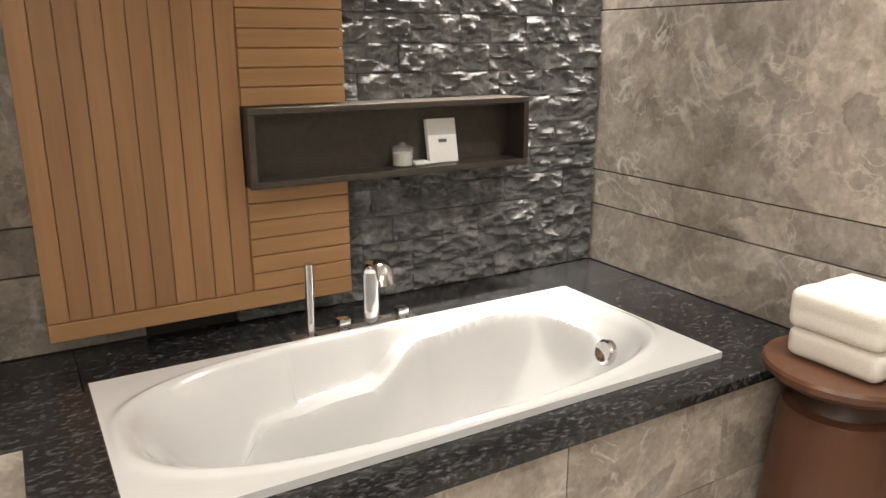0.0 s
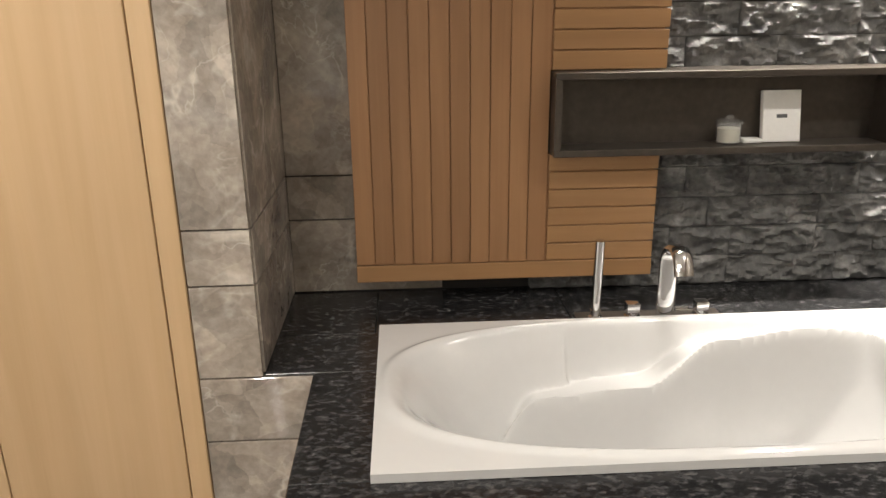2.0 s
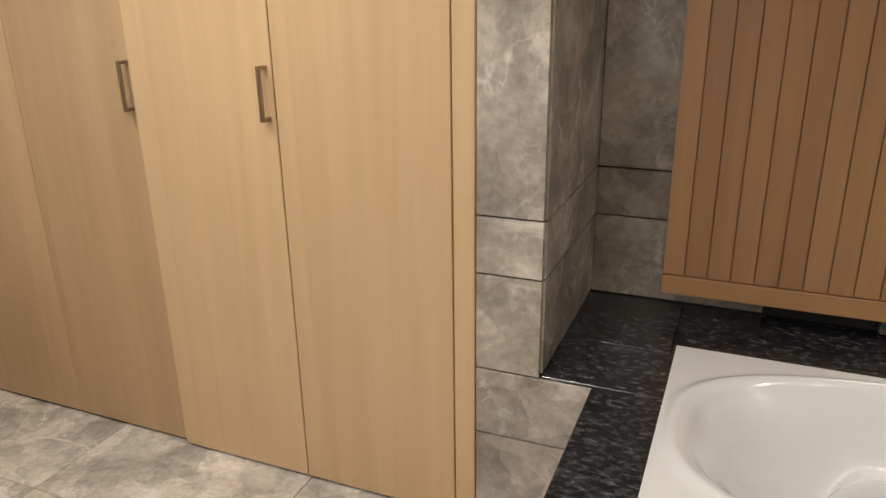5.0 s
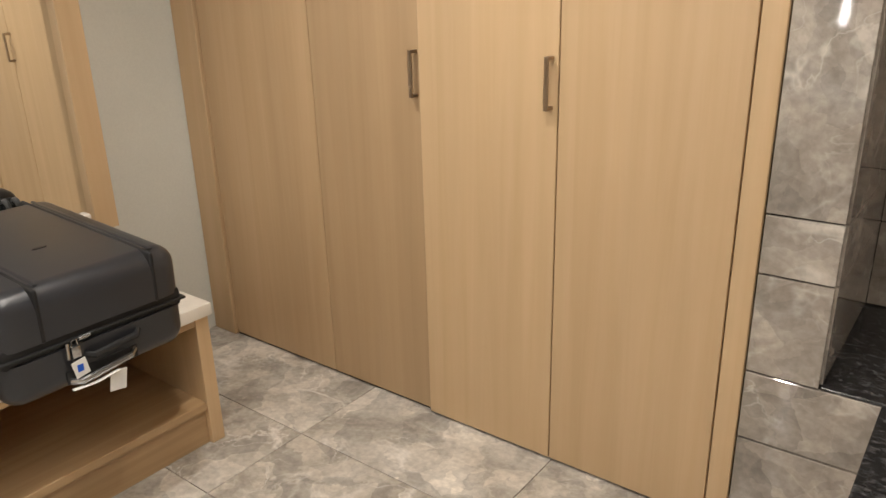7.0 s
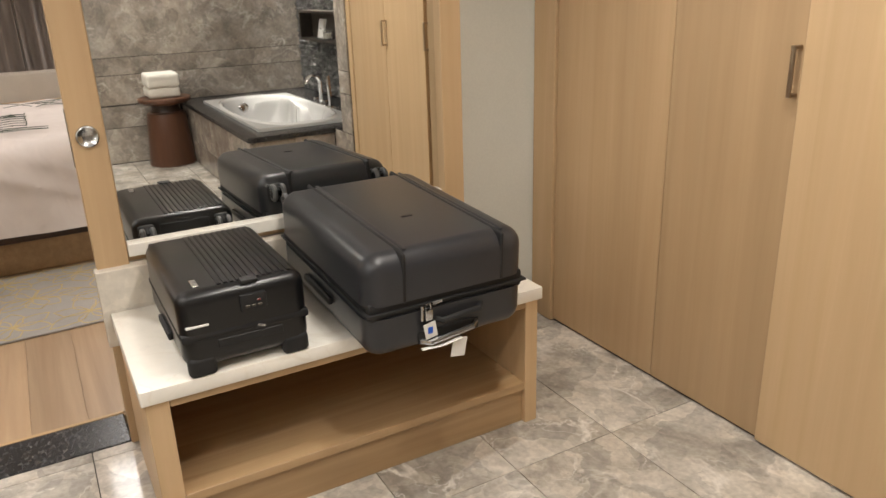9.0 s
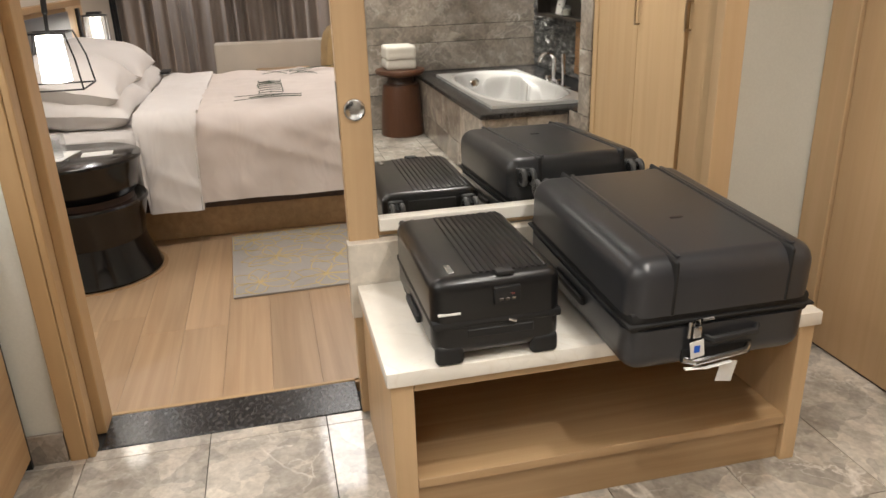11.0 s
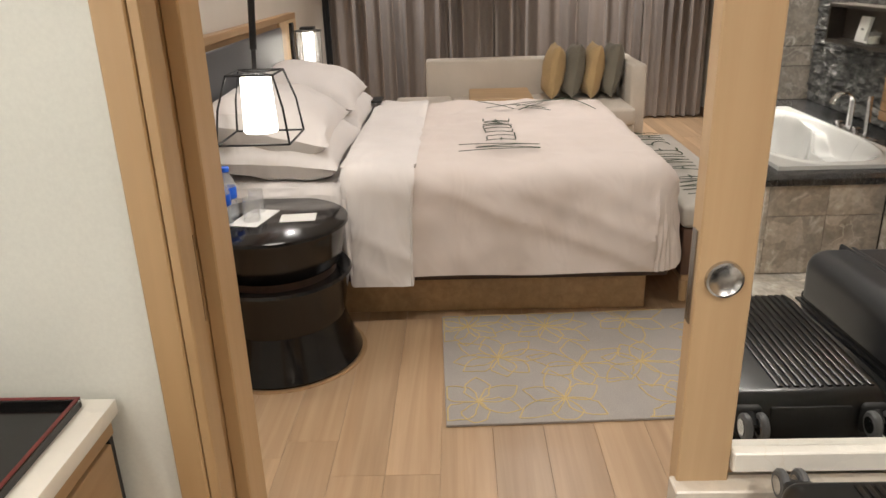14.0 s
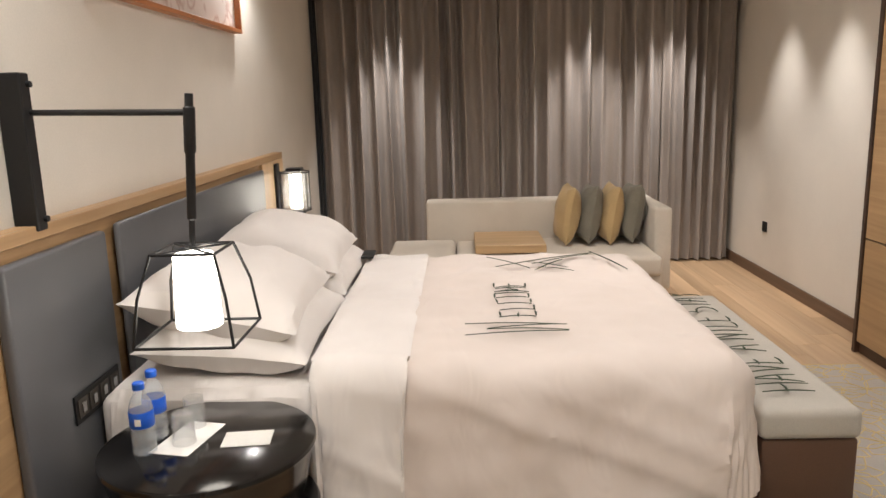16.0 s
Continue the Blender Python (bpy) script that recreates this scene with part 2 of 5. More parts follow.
def creased(name, color):
    m, n, l, b = material(name, color, 0.9)
    v = coords(n, l, (1.0, 2.2, 1.3), (0.3, 0.2, 0.5))
    broad = noise_tex(n, l, v, 2.4, 2, 0.45, 1.2)
    fine = noise_tex(n, l, coords(n, l), 420, 2)
    tone = ramp(n, l, noise_tex(n, l, coords(n, l), 2.2, 3), [(0.3, (0.95, 0.94, 0.93)), (0.7, (1.03, 1.03, 1.03))])
    l.new(mix(n, l, 1.0, color, tone, "MULTIPLY"), b.inputs["Base Color"])
    k1, k2 = n.new("ShaderNodeBump"), n.new("ShaderNodeBump")
    k1.inputs["Strength"].default_value, k1.inputs["Distance"].default_value = 0.28, 0.05
    k2.inputs["Strength"].default_value, k2.inputs["Distance"].default_value = 0.08, 0.002
    l.new(broad, k1.inputs["Height"])
    l.new(fine, k2.inputs["Height"])
    l.new(k1.outputs[0], k2.inputs["Normal"])
    l.new(k2.outputs[0], b.inputs["Normal"])
    b.inputs["Sheen Weight"].default_value = 0.1
    return m


M_LINEN = creased("white_cotton_bedding_creased", (0.72, 0.68, 0.65))
M_DUVET = creased("blush_white_cotton_duvet", (0.66, 0.585, 0.535))
M_TOWEL = fabric("cream_terry_towel", (0.84, 0.80, 0.72), 260, 0.06, 0.7)
M_CURTAIN = fabric("taupe_curtain_cloth", (0.31, 0.265, 0.235), 500, 0.1, 0.15)
M_CURTDARK = fabric("dark_curtain_edge", (0.03, 0.03, 0.033), 500, 0.1, 0.15)
M_SOFA = fabric("oatmeal_upholstery", (0.62, 0.56, 0.48), 380, 0.1, 0.3)
M_OTTO = fabric("grey_beige_upholstery", (0.42, 0.39, 0.34), 380, 0.1, 0.3)
M_GOLD = fabric("ochre_cushion_cloth", (0.48, 0.34, 0.165), 300, 0.2, 0.3)
M_GREY = fabric("olive_grey_cushion_cloth", (0.19, 0.175, 0.135), 300, 0.2, 0.3)
M_RUG = fabric("grey_taupe_carpet", (0.39, 0.36, 0.33), 240, 0.14, 0.8)
M_RUGLINE = fabric("yellow_carpet_thread", (0.56, 0.43, 0.19), 240, 0.16, 0.6)
M_LEAF = plain("dark_green_leaf", (0.028, 0.05, 0.02), 0.5, 0, 90, 0.25, 0.1)
M_PAPER = plain("white_paper", (0.82, 0.81, 0.78), 0.7, 0, 80, 0.02, 0.03)
M_GREYINK = plain("grey_ink", (0.12, 0.12, 0.12), 0.7, 0, 80, 0.05, 0.0)
M_BLUE = plain("blue_plastic", (0.01, 0.11, 0.62), 0.35, 0, 80, 0.08, 0.0)
M_GLASS = glass("clear_glass")
M_WATER = glass("bottled_water", (0.92, 0.96, 1.0), 0.22)
M_SHADE = emitter("lit_lamp_shade", (1.0, 0.93, 0.82), 7.0)
M_LED = emitter("lit_strip_diffuser", (1.0, 0.96, 0.92), 110.0)
M_LENS = emitter("lit_downlight_lens", (1.0, 0.9, 0.75), 10.0)
M_MIRROR = plain("mirror_silver", (0.86, 0.87, 0.86), 0.015, 1.0, 20, 0.0, 0.0)
M_WAX = plain("pale_bath_salt", (0.72, 0.70, 0.58), 0.6, 0, 300, 0.15, 0.2)
M_TRAYRED = plain("red_lacquer", (0.14, 0.016, 0.013), 0.3, 0, 50, 0.1, 0.0)
M_COPPER = wood("orange_frame_wood", (0.38, 0.13, 0.04), (0.5, 0.2, 0.07), 0.4, "x", 1.0)
M_SUB = plain("dark_joint_mortar", (0.028, 0.025, 0.022), 0.8, 0, 80, 0.1, 0.1)
M_MINTWALL = plain("pale_bedroom_wall_paint", (0.71, 0.665, 0.60), 0.75, 0, 130, 0.03, 0.05)


def stone_mat():
    m, n, l, b = material("split_dark_stone", (0.1, 0.1, 0.1), 0.85)
    v = coords(n, l, vary=3.0)
    a = noise_tex(n, l, v, 9, 6, 0.65)
    col = ramp(n, l, a, [(0.3, (0.07, 0.07, 0.07)), (0.55, (0.17, 0.168, 0.162)), (0.75, (0.36, 0.355, 0.345))])
    l.new(col, b.inputs["Base Color"])
    f = noise_tex(n, l, v, 34, 6, 0.7)
    bump(n, l, b, f, 0.9, 0.012)
    b.inputs["Specular IOR Level"].default_value = 0.25
    return m


M_STONE = stone_mat()


def picture_mat():
    m, n, l, b = material("pale_abstract_print", (0.7, 0.6, 0.55), 0.6)
    v = coords(n, l)
    a = noise_tex(n, l, v, 5, 2)
    l.new(ramp(n, l, a, [(0.45, (0.75, 0.66, 0.62)), (0.5, (0.55, 0.40, 0.36)), (0.56, (0.78, 0.70, 0.66))]), b.inputs["Base Color"])
    return m


M_PRINT = picture_mat()


# ---- building helpers ----
def box(x0, x1, y0, y1, z0, z1, bev=0.0, seg=1, bm=None):
    own = bm is None
    bm = bm or bmesh.new()
    m = Matrix.Translation(((x0 + x1) / 2, (y0 + y1) / 2, (z0 + z1) / 2)) @ Matrix.Diagonal((abs(x1 - x0), abs(y1 - y0), abs(z1 - z0), 1))
    r = bmesh.ops.create_cube(bm, size=1, matrix=m)
    if bev:
        es = list({e for v in r["verts"] for e in v.link_edges})
        bmesh.ops.bevel(bm, geom=es, offset=bev, segments=seg, affect="EDGES", profile=0.5)
    return bm


def lathe(profile, x=0, y=0, z=0, n=40, sx=1.0, sy=1.0, bm=None):
    """A turned body from (radius, height) pairs."""
    bm = bm or bmesh.new()
    rings = []
    for r, h in profile:
        if r < 1e-5:
            rings.append([bm.verts.new((x, y, z + h))])
        else:
            rings.append([bm.verts.new((x + sx * r * math.cos(2 * math.pi * k / n), y + sy * r * math.sin(2 * math.pi * k / n), z + h)) for k in range(n)])
    for a, b in zip(rings, rings[1:]):
        for k in range(n):
            j = (k + 1) % n
            if len(a) == 1 and len(b) == 1:
                continue
            if len(a) == 1:
                bm.faces.new((a[0], b[k], b[j]))
            elif len(b) == 1:
                bm.faces.new((a[k], a[j], b[0]))
            else:
                bm.faces.new((a[k], a[j], b[j], b[k]))
    bmesh.ops.recalc_face_normals(bm, faces=bm.faces)
    return bm


def tube(points, r, n=10, bm=None, flat=1.0):
    """A round bar along points."""
    bm = bm or bmesh.new()
    pts = [Vector(p) for p in points]
    rings = []
    for i, p in enumerate(pts):
        d = (pts[min(i + 1, len(pts) - 1)] - pts[max(i - 1, 0)]).normalized()
        up = Vector((0, 0, 1)) if abs(d.z) < 0.95 else Vector((0, 1, 0))
        a = d.cross(up).normalized()
        b = a.cross(d)
        rings.append([bm.verts.new(p + r * math.cos(2 * math.pi * k / n) * a + r * flat * math.sin(2 * math.pi * k / n) * b) for k in range(n)])
    for a, b in zip(rings, rings[1:]):
        for k in range(n):
            bm.faces.new((a[k], a[(k + 1) % n], b[(k + 1) % n], b[k]))
    bm.faces.new(rings[0])
    bm.faces.new(rings[-1][::-1])
    bmesh.ops.recalc_face_normals(bm, faces=bm.faces)
    return bm


def mesh_of(bm, name, mat, smooth=True):
    me = bpy.data.meshes.new(name)
    bm.to_mesh(me)
    bm.free()
    me.materials.append(mat)
    if smooth:
        me.shade_smooth()
        me.set_sharp_from_angle(angle=radians(35))
    return me


ORIGIN = {}


def thing(name, x, y, z, label, category, group="", kind=""):
    ob = new(name)
    ob.empty_display_size = 0.1
    ob.location = (x, y, z)
    ORIGIN[ob.name] = Vector((x, y, z))
    return tagged(ob, label, category, group, kind)


def base_of(ob):
    return ORIGIN.get(ob.name, Vector((0, 0, 0)))


def part(name, bm, mat, parent, label="", smooth=True):
    """A mesh in world places, hung under a thing or a part."""
    ob = new(name, mesh_of(bm, name, mat, smooth))
    ob.parent = parent
    ob.matrix_parent_inverse = Matrix.Translation(-base_of(parent))
    if label:
        ob["label"] = label
    return ob


def solid(name, bm, mat, label, category="", kind="", group="", smooth=True):
    return tagged(new(name, mesh_of(bm, name, mat, smooth)), label, category, group, kind)


def piece(name, me, parent, loc=(0, 0, 0)):
    ob = new(name, me)
    ob.parent = parent
    ob.matrix_parent_inverse = Matrix.Translation(-base_of(parent))
    ob.location = loc
    return ob


# ---- structure ----
XR, YB, XD, XM = 2.25, 2.5, -2.78, -2.625     # right wall, back wall, dressing wall, mirror plane
JOINTS = [0.004, 0.33, 0.53, 0.803, 0.958, 1.64, 1.80, 2.45, CEIL]
wall_right = solid("wall_east", box(XR + 0.012, XR + 0.15, -1.9, YB + 0.15, 0, CEIL), M_SUB, "grey-beige polished marble wall beside the bathtub", "wall", "structure")
wall_back = solid("wall_north", box(XD - 0.13, XR + 0.012, YB + 0.012, YB + 0.15, 0, CEIL), M_SUB, "back wall of bath alcove in marble and split stone", "wall", "structure")
wall_south = solid("wall_south", box(-2.62, XR + 0.012, -1.9, -1.78, 0, CEIL), M_PLASTER2, "pale papered wall behind the vanity", "wall", "structure")
pier = solid("wall_pier", box(-0.397, -0.238, 1.895, YB + 0.012, 0, CEIL), M_SUB, "polished marble pier between wardrobe and bathtub", "wall", "structure")
solid("wall_wardrobe_back", box(XD, -0.40, 2.46, YB + 0.011, 0, CEIL), M_PLASTER2, "plain wall behind the wardrobe", "wall", "structure")
# wall with the doorway to the bedroom
solid("wall_west_1", box(-2.84, XD, 0.165, YB + 0.012, 0, CEIL), M_PLASTER2, "pale papered wall beside the wardrobe", "wall", "structure")
solid("wall_west_2", box(-2.84, -2.62, -1.9, -0.92, 0, CEIL), M_PLASTER2, "pale papered wall beside the bedroom doorway", "wall", "structure")
solid("wall_west_3", box(-2.84, -2.62, -0.92, 0.165, 2.2, CEIL), M_PLASTER2, "pale wall over the bedroom doorway", "wall", "structure")
solid("floor_bath", box(-2.78, XR + 0.012, -1.9, YB + 0.012, -0.12, -0.006), M_SUB, "grey-beige marble tile floor of the dressing area", "floor", "structure")
solid("ceiling_bath", box(-2.84, XR + 0.15, -1.9, YB + 0.15, CEIL, CEIL + 0.1), M_CEIL, "plain white ceiling", "ceiling", "structure")
# bedroom shell
BX, BL, BR = -9.9, -1.77, 2.345
solid("wall_headboard", box(BX, -2.84, BL - 0.12, BL, 0, CEIL), M_MINTWALL, "cream painted bedroom wall behind the headboard", "wall", "structure")
solid("wall_bedroom_side", box(BX, -2.84, BR, BR + 0.12, 0, CEIL), M_MINTWALL, "cream painted bedroom wall with spotlights", "wall", "structure")
solid("wall_window", box(BX - 0.12, BX, BL - 0.12, BR + 0.12, 0, CEIL), M_MINTWALL, "wall behind the drawn curtains", "wall", "structure")
solid("ceiling_bedroom", box(BX - 0.12, -2.84, BL - 0.12, BR + 0.12, CEIL, CEIL + 0.1), M_CEIL, "plain white bedroom ceiling", "ceiling", "structure")
floor_bed = solid("floor_bedroom", box(BX, -2.85, BL, BR, -0.12, -0.006), M_OAKX, "light oak plank floor of the bedroom", "floor", "structure")
solid("threshold", box(-2.848, -2.64, -0.83, 0.06, -0.05, 0.004, 0.003), M_GRANITE, "dark granite threshold in the doorway", "threshold", "structure")
solid("trim", box(-2.866, -2.849, -0.83, 0.06, -0.05, 0.006, 0.002), M_OAKH, "pale oak strip along the threshold", "trim", "structure")
solid("baseboard_1", box(-9.78, -6.87, BR - 0.016, BR - 0.001, 0, 0.10, 0.003), M_SKIRT, "dark brown wooden baseboard", "baseboard", "structure")
solid("baseboard_2", box(-2.619, -2.605, -1.78, -0.922, 0, 0.11, 0.002), M_WALL, "grey marble baseboard", "baseboard", "structure")
solid("baseboard_3", box(XD, XD + 0.014, 1.40, 1.86, 0, 0.11, 0.002), M_WALL, "grey marble baseboard", "baseboard", "structure")


# ---- doorway and sliding door ----
def doorway():
    frame_ = thing("door_1", -2.7, -0.88, 0, "light oak door jamb with a metal strike plate", "door frame", kind="structure")
    part("jamb", box(-2.85, -2.60, -0.918, -0.862, 0, 2.2, 0.003), M_JAMB, frame_)
    part("stop", box(-2.85, -2.74, -0.861, -0.828, 0, 2.2, 0.003), M_JAMB, frame_)
    part("front_stop", box(-2.672, -2.604, -0.861, -0.840, 0, 2.2, 0.003), M_JAMB, frame_)
    part("head", box(-2.85, -2.60, -0.861, 0.165, 2.12, 2.199, 0.003), M_OAKH, frame_)
    s = part("strike_plate", box(-2.722, -2.69, -0.8615, -0.858, 0.98, 1.16, 0.001), M_STEEL, frame_, "brushed steel strike plate")
    door = thing("sliding_door", -2.66, 0.11, 0.008, "light oak sliding door leaf with round chrome pull, open", "door")
    part("leaf", box(-2.66, -2.611, 0.06, 0.160, 0.008, 2.115, 0.003), M_OAKD, door)
    part("lock_plate", box(-2.648, -2.624, 0.057, 0.0605, 1.0, 1.18, 0.001), M_STEEL, door, "steel lock plate")
    cup = lathe([(0.0, 0.0008), (0.012, 0.0014), (0.021, 0.0036), (0.026, 0.0075), (0.029, 0.0095), (0.033, 0.008), (0.0345, 0.0)], n=40)
    bmesh.ops.rotate(cup, verts=cup.verts, matrix=Matrix.Rotation(radians(90), 3, "Y"))
    bmesh.ops.translate(cup, verts=cup.verts, vec=(-2.6115, 0.108, 1.094))
    part("ring_pull", cup, M_STEEL, door, "round chrome flush pull")


doorway()


# ---- wardrobe ----
def handle(x, y, z0, z1, parent):
    bm = box(x - 0.007, x + 0.007, y - 0.036, y - 0.028, z0, z1, 0.002)
    box(x - 0.007, x + 0.007, y - 0.030, y, z0, z0 + 0.011, 0.002, bm=bm)
    box(x - 0.007, x + 0.007, y - 0.030, y, z1 - 0.011, z1, 0.002, bm=bm)
    return part("handle", bm, M_BRONZE, parent, "brushed bronze bar handle")


def wardrobe():
    w = thing("wardrobe", -1.55, 2.2, 0, "built-in light oak wardrobe with closed doors", "wardrobe")
    part("body", box(-2.76, -0.42, 1.945, 2.455, 0.03, CEIL - 0.01), M_DARKWOOD, w, "dark inside of the wardrobe")
    part("plinth", box(-2.70, -0.42, 1.93, 1.944, 0.0, 0.03), M_DARKWOOD, w)
    part("end_panel", box(-0.472, -0.412, 1.893, 2.45, 0, CEIL - 0.005, 0.003), M_OAK, w)
    part("end_panel", box(-2.775, -2.628, 1.905, 2.45, 0, CEIL - 0.005, 0.003), M_OAK, w)
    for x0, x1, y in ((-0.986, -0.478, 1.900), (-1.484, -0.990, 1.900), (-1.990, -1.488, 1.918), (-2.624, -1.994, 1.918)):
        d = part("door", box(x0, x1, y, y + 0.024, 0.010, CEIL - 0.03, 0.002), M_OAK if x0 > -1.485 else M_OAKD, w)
        if x0 in (-1.484, -1.990):
            handle(x1 - 0.020, y, 1.158, 1.306, d)


wardrobe()


# ---- bathtub deck ----
def deck():
    d = thing("bathtub_deck", 1.0, 1.8, 0, "dark granite bathtub surround with marble tile front", "bathtub surround")
    TX0, TX1, TY0, TY1, Z = 0.095, 1.832, 1.38, 2.137, 0.536
    part("front_slab", box(-0.093, XR, 1.238, TY0, Z - 0.035, Z, 0.003), M_GRANITE, d)
    part("side_slab", box(-0.093, TX0 - 0.002, TY0 + 0.001, 1.887, Z - 0.035, Z, 0.002), M_GRANITE, d)
    part("corner_slab", box(-0.228, TX0 - 0.002, 1.889, 2.139, Z - 0.035, Z, 0.002), M_GRANITE, d)
    part("side_slab", box(TX1 + 0.002, XR, TY0 + 0.001, TY1 + 0.002, Z - 0.035, Z, 0.002), M_GRANITE, d)
    for a, b in ((-0.228, 0.07), (0.072, 0.70), (0.702, 1.36), (1.362, 1.80), (1.802, XR)):
        part("back_slab", box(a, b, 2.1405, YB, Z - 0.035, Z, 0.002), M_GRANITE, d)
    for a, b in ((-0.08, 0.52), (0.523, 1.12), (1.123, 1.72), (1.723, XR)):
        part("front_tile", box(a, b, 1.25, 1.27, 0.006, 0.2, 0.002), M_WALL, d)
        part("front_tile", box(a, b, 1.25, 1.27, 0.203, Z - 0.036, 0.002), M_WALL, d)
    for a, b in ((1.272, 1.58), (1.583, 1.877)):
        part("side_tile", box(-0.08, -0.062, a, b, 0.006, 0.33, 0.002), M_WALL, d)
        part("side_tile", box(-0.08, -0.062, a, b, 0.333, Z - 0.036, 0.002), M_WALL, d)


deck()


def bathtub():
    """A rim with a basin that narrows in the middle of its far side."""
    t = thing("bathtub", 0.96, 1.76, 0.08, "white glossy acrylic built-in bathtub, empty", "bathtub")
    X0, X1, Y0, Y1, Z = 0.085, 1.84, 1.37, 2.145, 0.560
    cx, cy, hx, hy = 0.957, 1.757, 0.812, 0.345

    def soft(t):
        t = min(max(t, 0.0), 1.0)
        return t * t * (3 - 2 * t)

    def curve(x, knots):
        for (a, p), (c, q) in zip(knots, knots[1:]):
            if x <= c:
                return p + (q - p) * soft((x - a) / (c - a))
        return knots[-1][1]

    EDGE = ((0.30, 1.90), (0.87, 1.915), (1.12, 1.985), (1.40, 2.015), (1.56, 2.0), (1.69, 1.79), (1.9, 1.79))
    LEDGE = ((0.38, 0.20), (0.55, 0.385), (0.86, 0.405), (1.10, 0.515), (1.40, 0.532), (1.62, 0.52), (1.72, 0.47))

    def height(x, y):
        """The basin's floor, its walls, the ledge along its far side and the rolled lip."""
        rho = (abs((x - cx) / hx) ** 2.7 + abs((y - cy) / hy) ** 2.7) ** (1 / 2.7)
        if rho > 1:
            lip = 0.011 * math.exp(-((rho - 1.035) / 0.028) ** 2)
            e = min(x - X0, X1 - x, y - Y0, Y1 - y)
            return Z + lip * soft(e / 0.02)
        inner = (1 - rho) / (0.42 if x < cx - 0.3 else 0.30)
        well = Z - 0.012 * soft((1 - rho) / 0.03) - 0.40 * soft(inner * 0.92 + 0.02) * soft((1 - rho) / 0.04)
        side = soft((y - curve(x, EDGE) + 0.035) / 0.045)
        ledge = curve(x, LEDGE) - 0.02 * (1 - side)
        rise = 0.030 * math.exp(-((y - curve(x, EDGE) - 0.008) / 0.017) ** 2)
        raised = well + (max(well, ledge) - well) * side
        return min(raised + rise * side * (1 if ledge > well else 0), Z)

    bm = bmesh.new()
    nx, ny = 290, 140
    g = [[bm.verts.new((X0 + (X1 - X0) * i / nx, Y0 + (Y1 - Y0) * j / ny, height(X0 + (X1 - X0) * i / nx, Y0 + (Y1 - Y0) * j / ny))) for j in range(ny + 1)] for i in range(nx + 1)]
    for i in range(nx):
        for j in range(ny):
            bm.faces.new((g[i][j], g[i + 1][j], g[i + 1][j + 1], g[i][j + 1]))
    for _ in range(2):
        bmesh.ops.smooth_vert(bm, verts=[v for v in bm.verts if not v.is_boundary], factor=0.5, use_axis_z=True)
    r = bmesh.ops.extrude_edge_only(bm, edges=[e for e in bm.edges if e.is_boundary])
    for v in r["geom"]:
        if isinstance(v, bmesh.types.BMVert):
            v.co.z = 0.5375
    bmesh.ops.recalc_face_normals(bm, faces=bm.faces)
    if bm.faces[0].normal.z < 0:
        bmesh.ops.reverse_faces(bm, faces=bm.faces)
    part("shell", bm, M_ACRYL, t)
    over = lathe([(0.0, 0.016), (0.022, 0.018), (0.034, 0.022), (0.043, 0.016), (0.046, 0.004), (0.046, 0.0)], n=32)
    bmesh.ops.rotate(over, verts=over.verts, matrix=Matrix.Rotation(radians(-72), 3, "Y"))
    bmesh.ops.translate(over, verts=over.verts, vec=(1.64, 1.675, 0.488))
    part("overflow_knob", over, M_CHROME, t, "round chrome overflow knob")


bathtub()


def tap_set():
    t = thing("tap_set", 0.93, 2.19, 0.536, "chrome deck-mounted bath tap set with hand shower", "tap")
    z = 0.536
    part("mounting_plate", box(0.715, 1.19, 2.152, 2.235, z, z + 0.006, 0.002), M_NICHE, t, "dark metal mounting plate with chrome edge")
    part("plate_edge", box(0.712, 1.193, 2.148, 2.1515, z, z + 0.008, 0.001), M_CHROME, t)
    part("hand_shower", tube([(0.775, 2.185, z + 0.03), (0.776, 2.183, z + 0.12), (0.776, 2.178, z + 0.262), (0.776, 2.177, z + 0.27)], 0.0155, 16), M_CHROME, t)
    part("shower_holder", lathe([(0.024, 0.006), (0.024, 0.012), (0.017, 0.018), (0.017, 0.035), (0.0, 0.035)], 0.775, 2.185, z, 24), M_CHROME, t)
    for x in (0.895, 1.120):
        part("knob_base", lathe([(0.026, 0.006), (0.026, 0.012), (0.018, 0.014), (0.018, 0.024), (0.0, 0.024)], x, 2.185, z, 24), M_CHROME, t)
        part("knob", box(x - 0.021, x + 0.021, 2.166, 2.204, z + 0.024, z + 0.056, 0.004, 2), M_CHROME, t)
    pts = [(1.005, 2.19, z + 0.006), (1.005, 2.19, z + 0.19)]
    for k in range(1, 13):
        a = math.pi * 0.86 * k / 12
        pts.append((1.005, 2.19 - 0.062 + 0.062 * math.cos(a), z + 0.19 + 0.062 * math.sin(a)))
    pts.append((1.005, pts[-1][1] - 0.012, pts[-1][2] - 0.03))
    bm = tube(pts, 0.031, 16, flat=0.45)
    part("spout", bm, M_CHROME, t)
    part("diverter", tube([(1.035, 2.185, z + 0.03), (1.075, 2.185, z + 0.03)], 0.008, 10), M_CHROME, t)


tap_set()


# ---- slatted panel and niche ----
NX0, NX1, NZ0, NZ1 = 0.648, 1.762, 1.040, 1.303


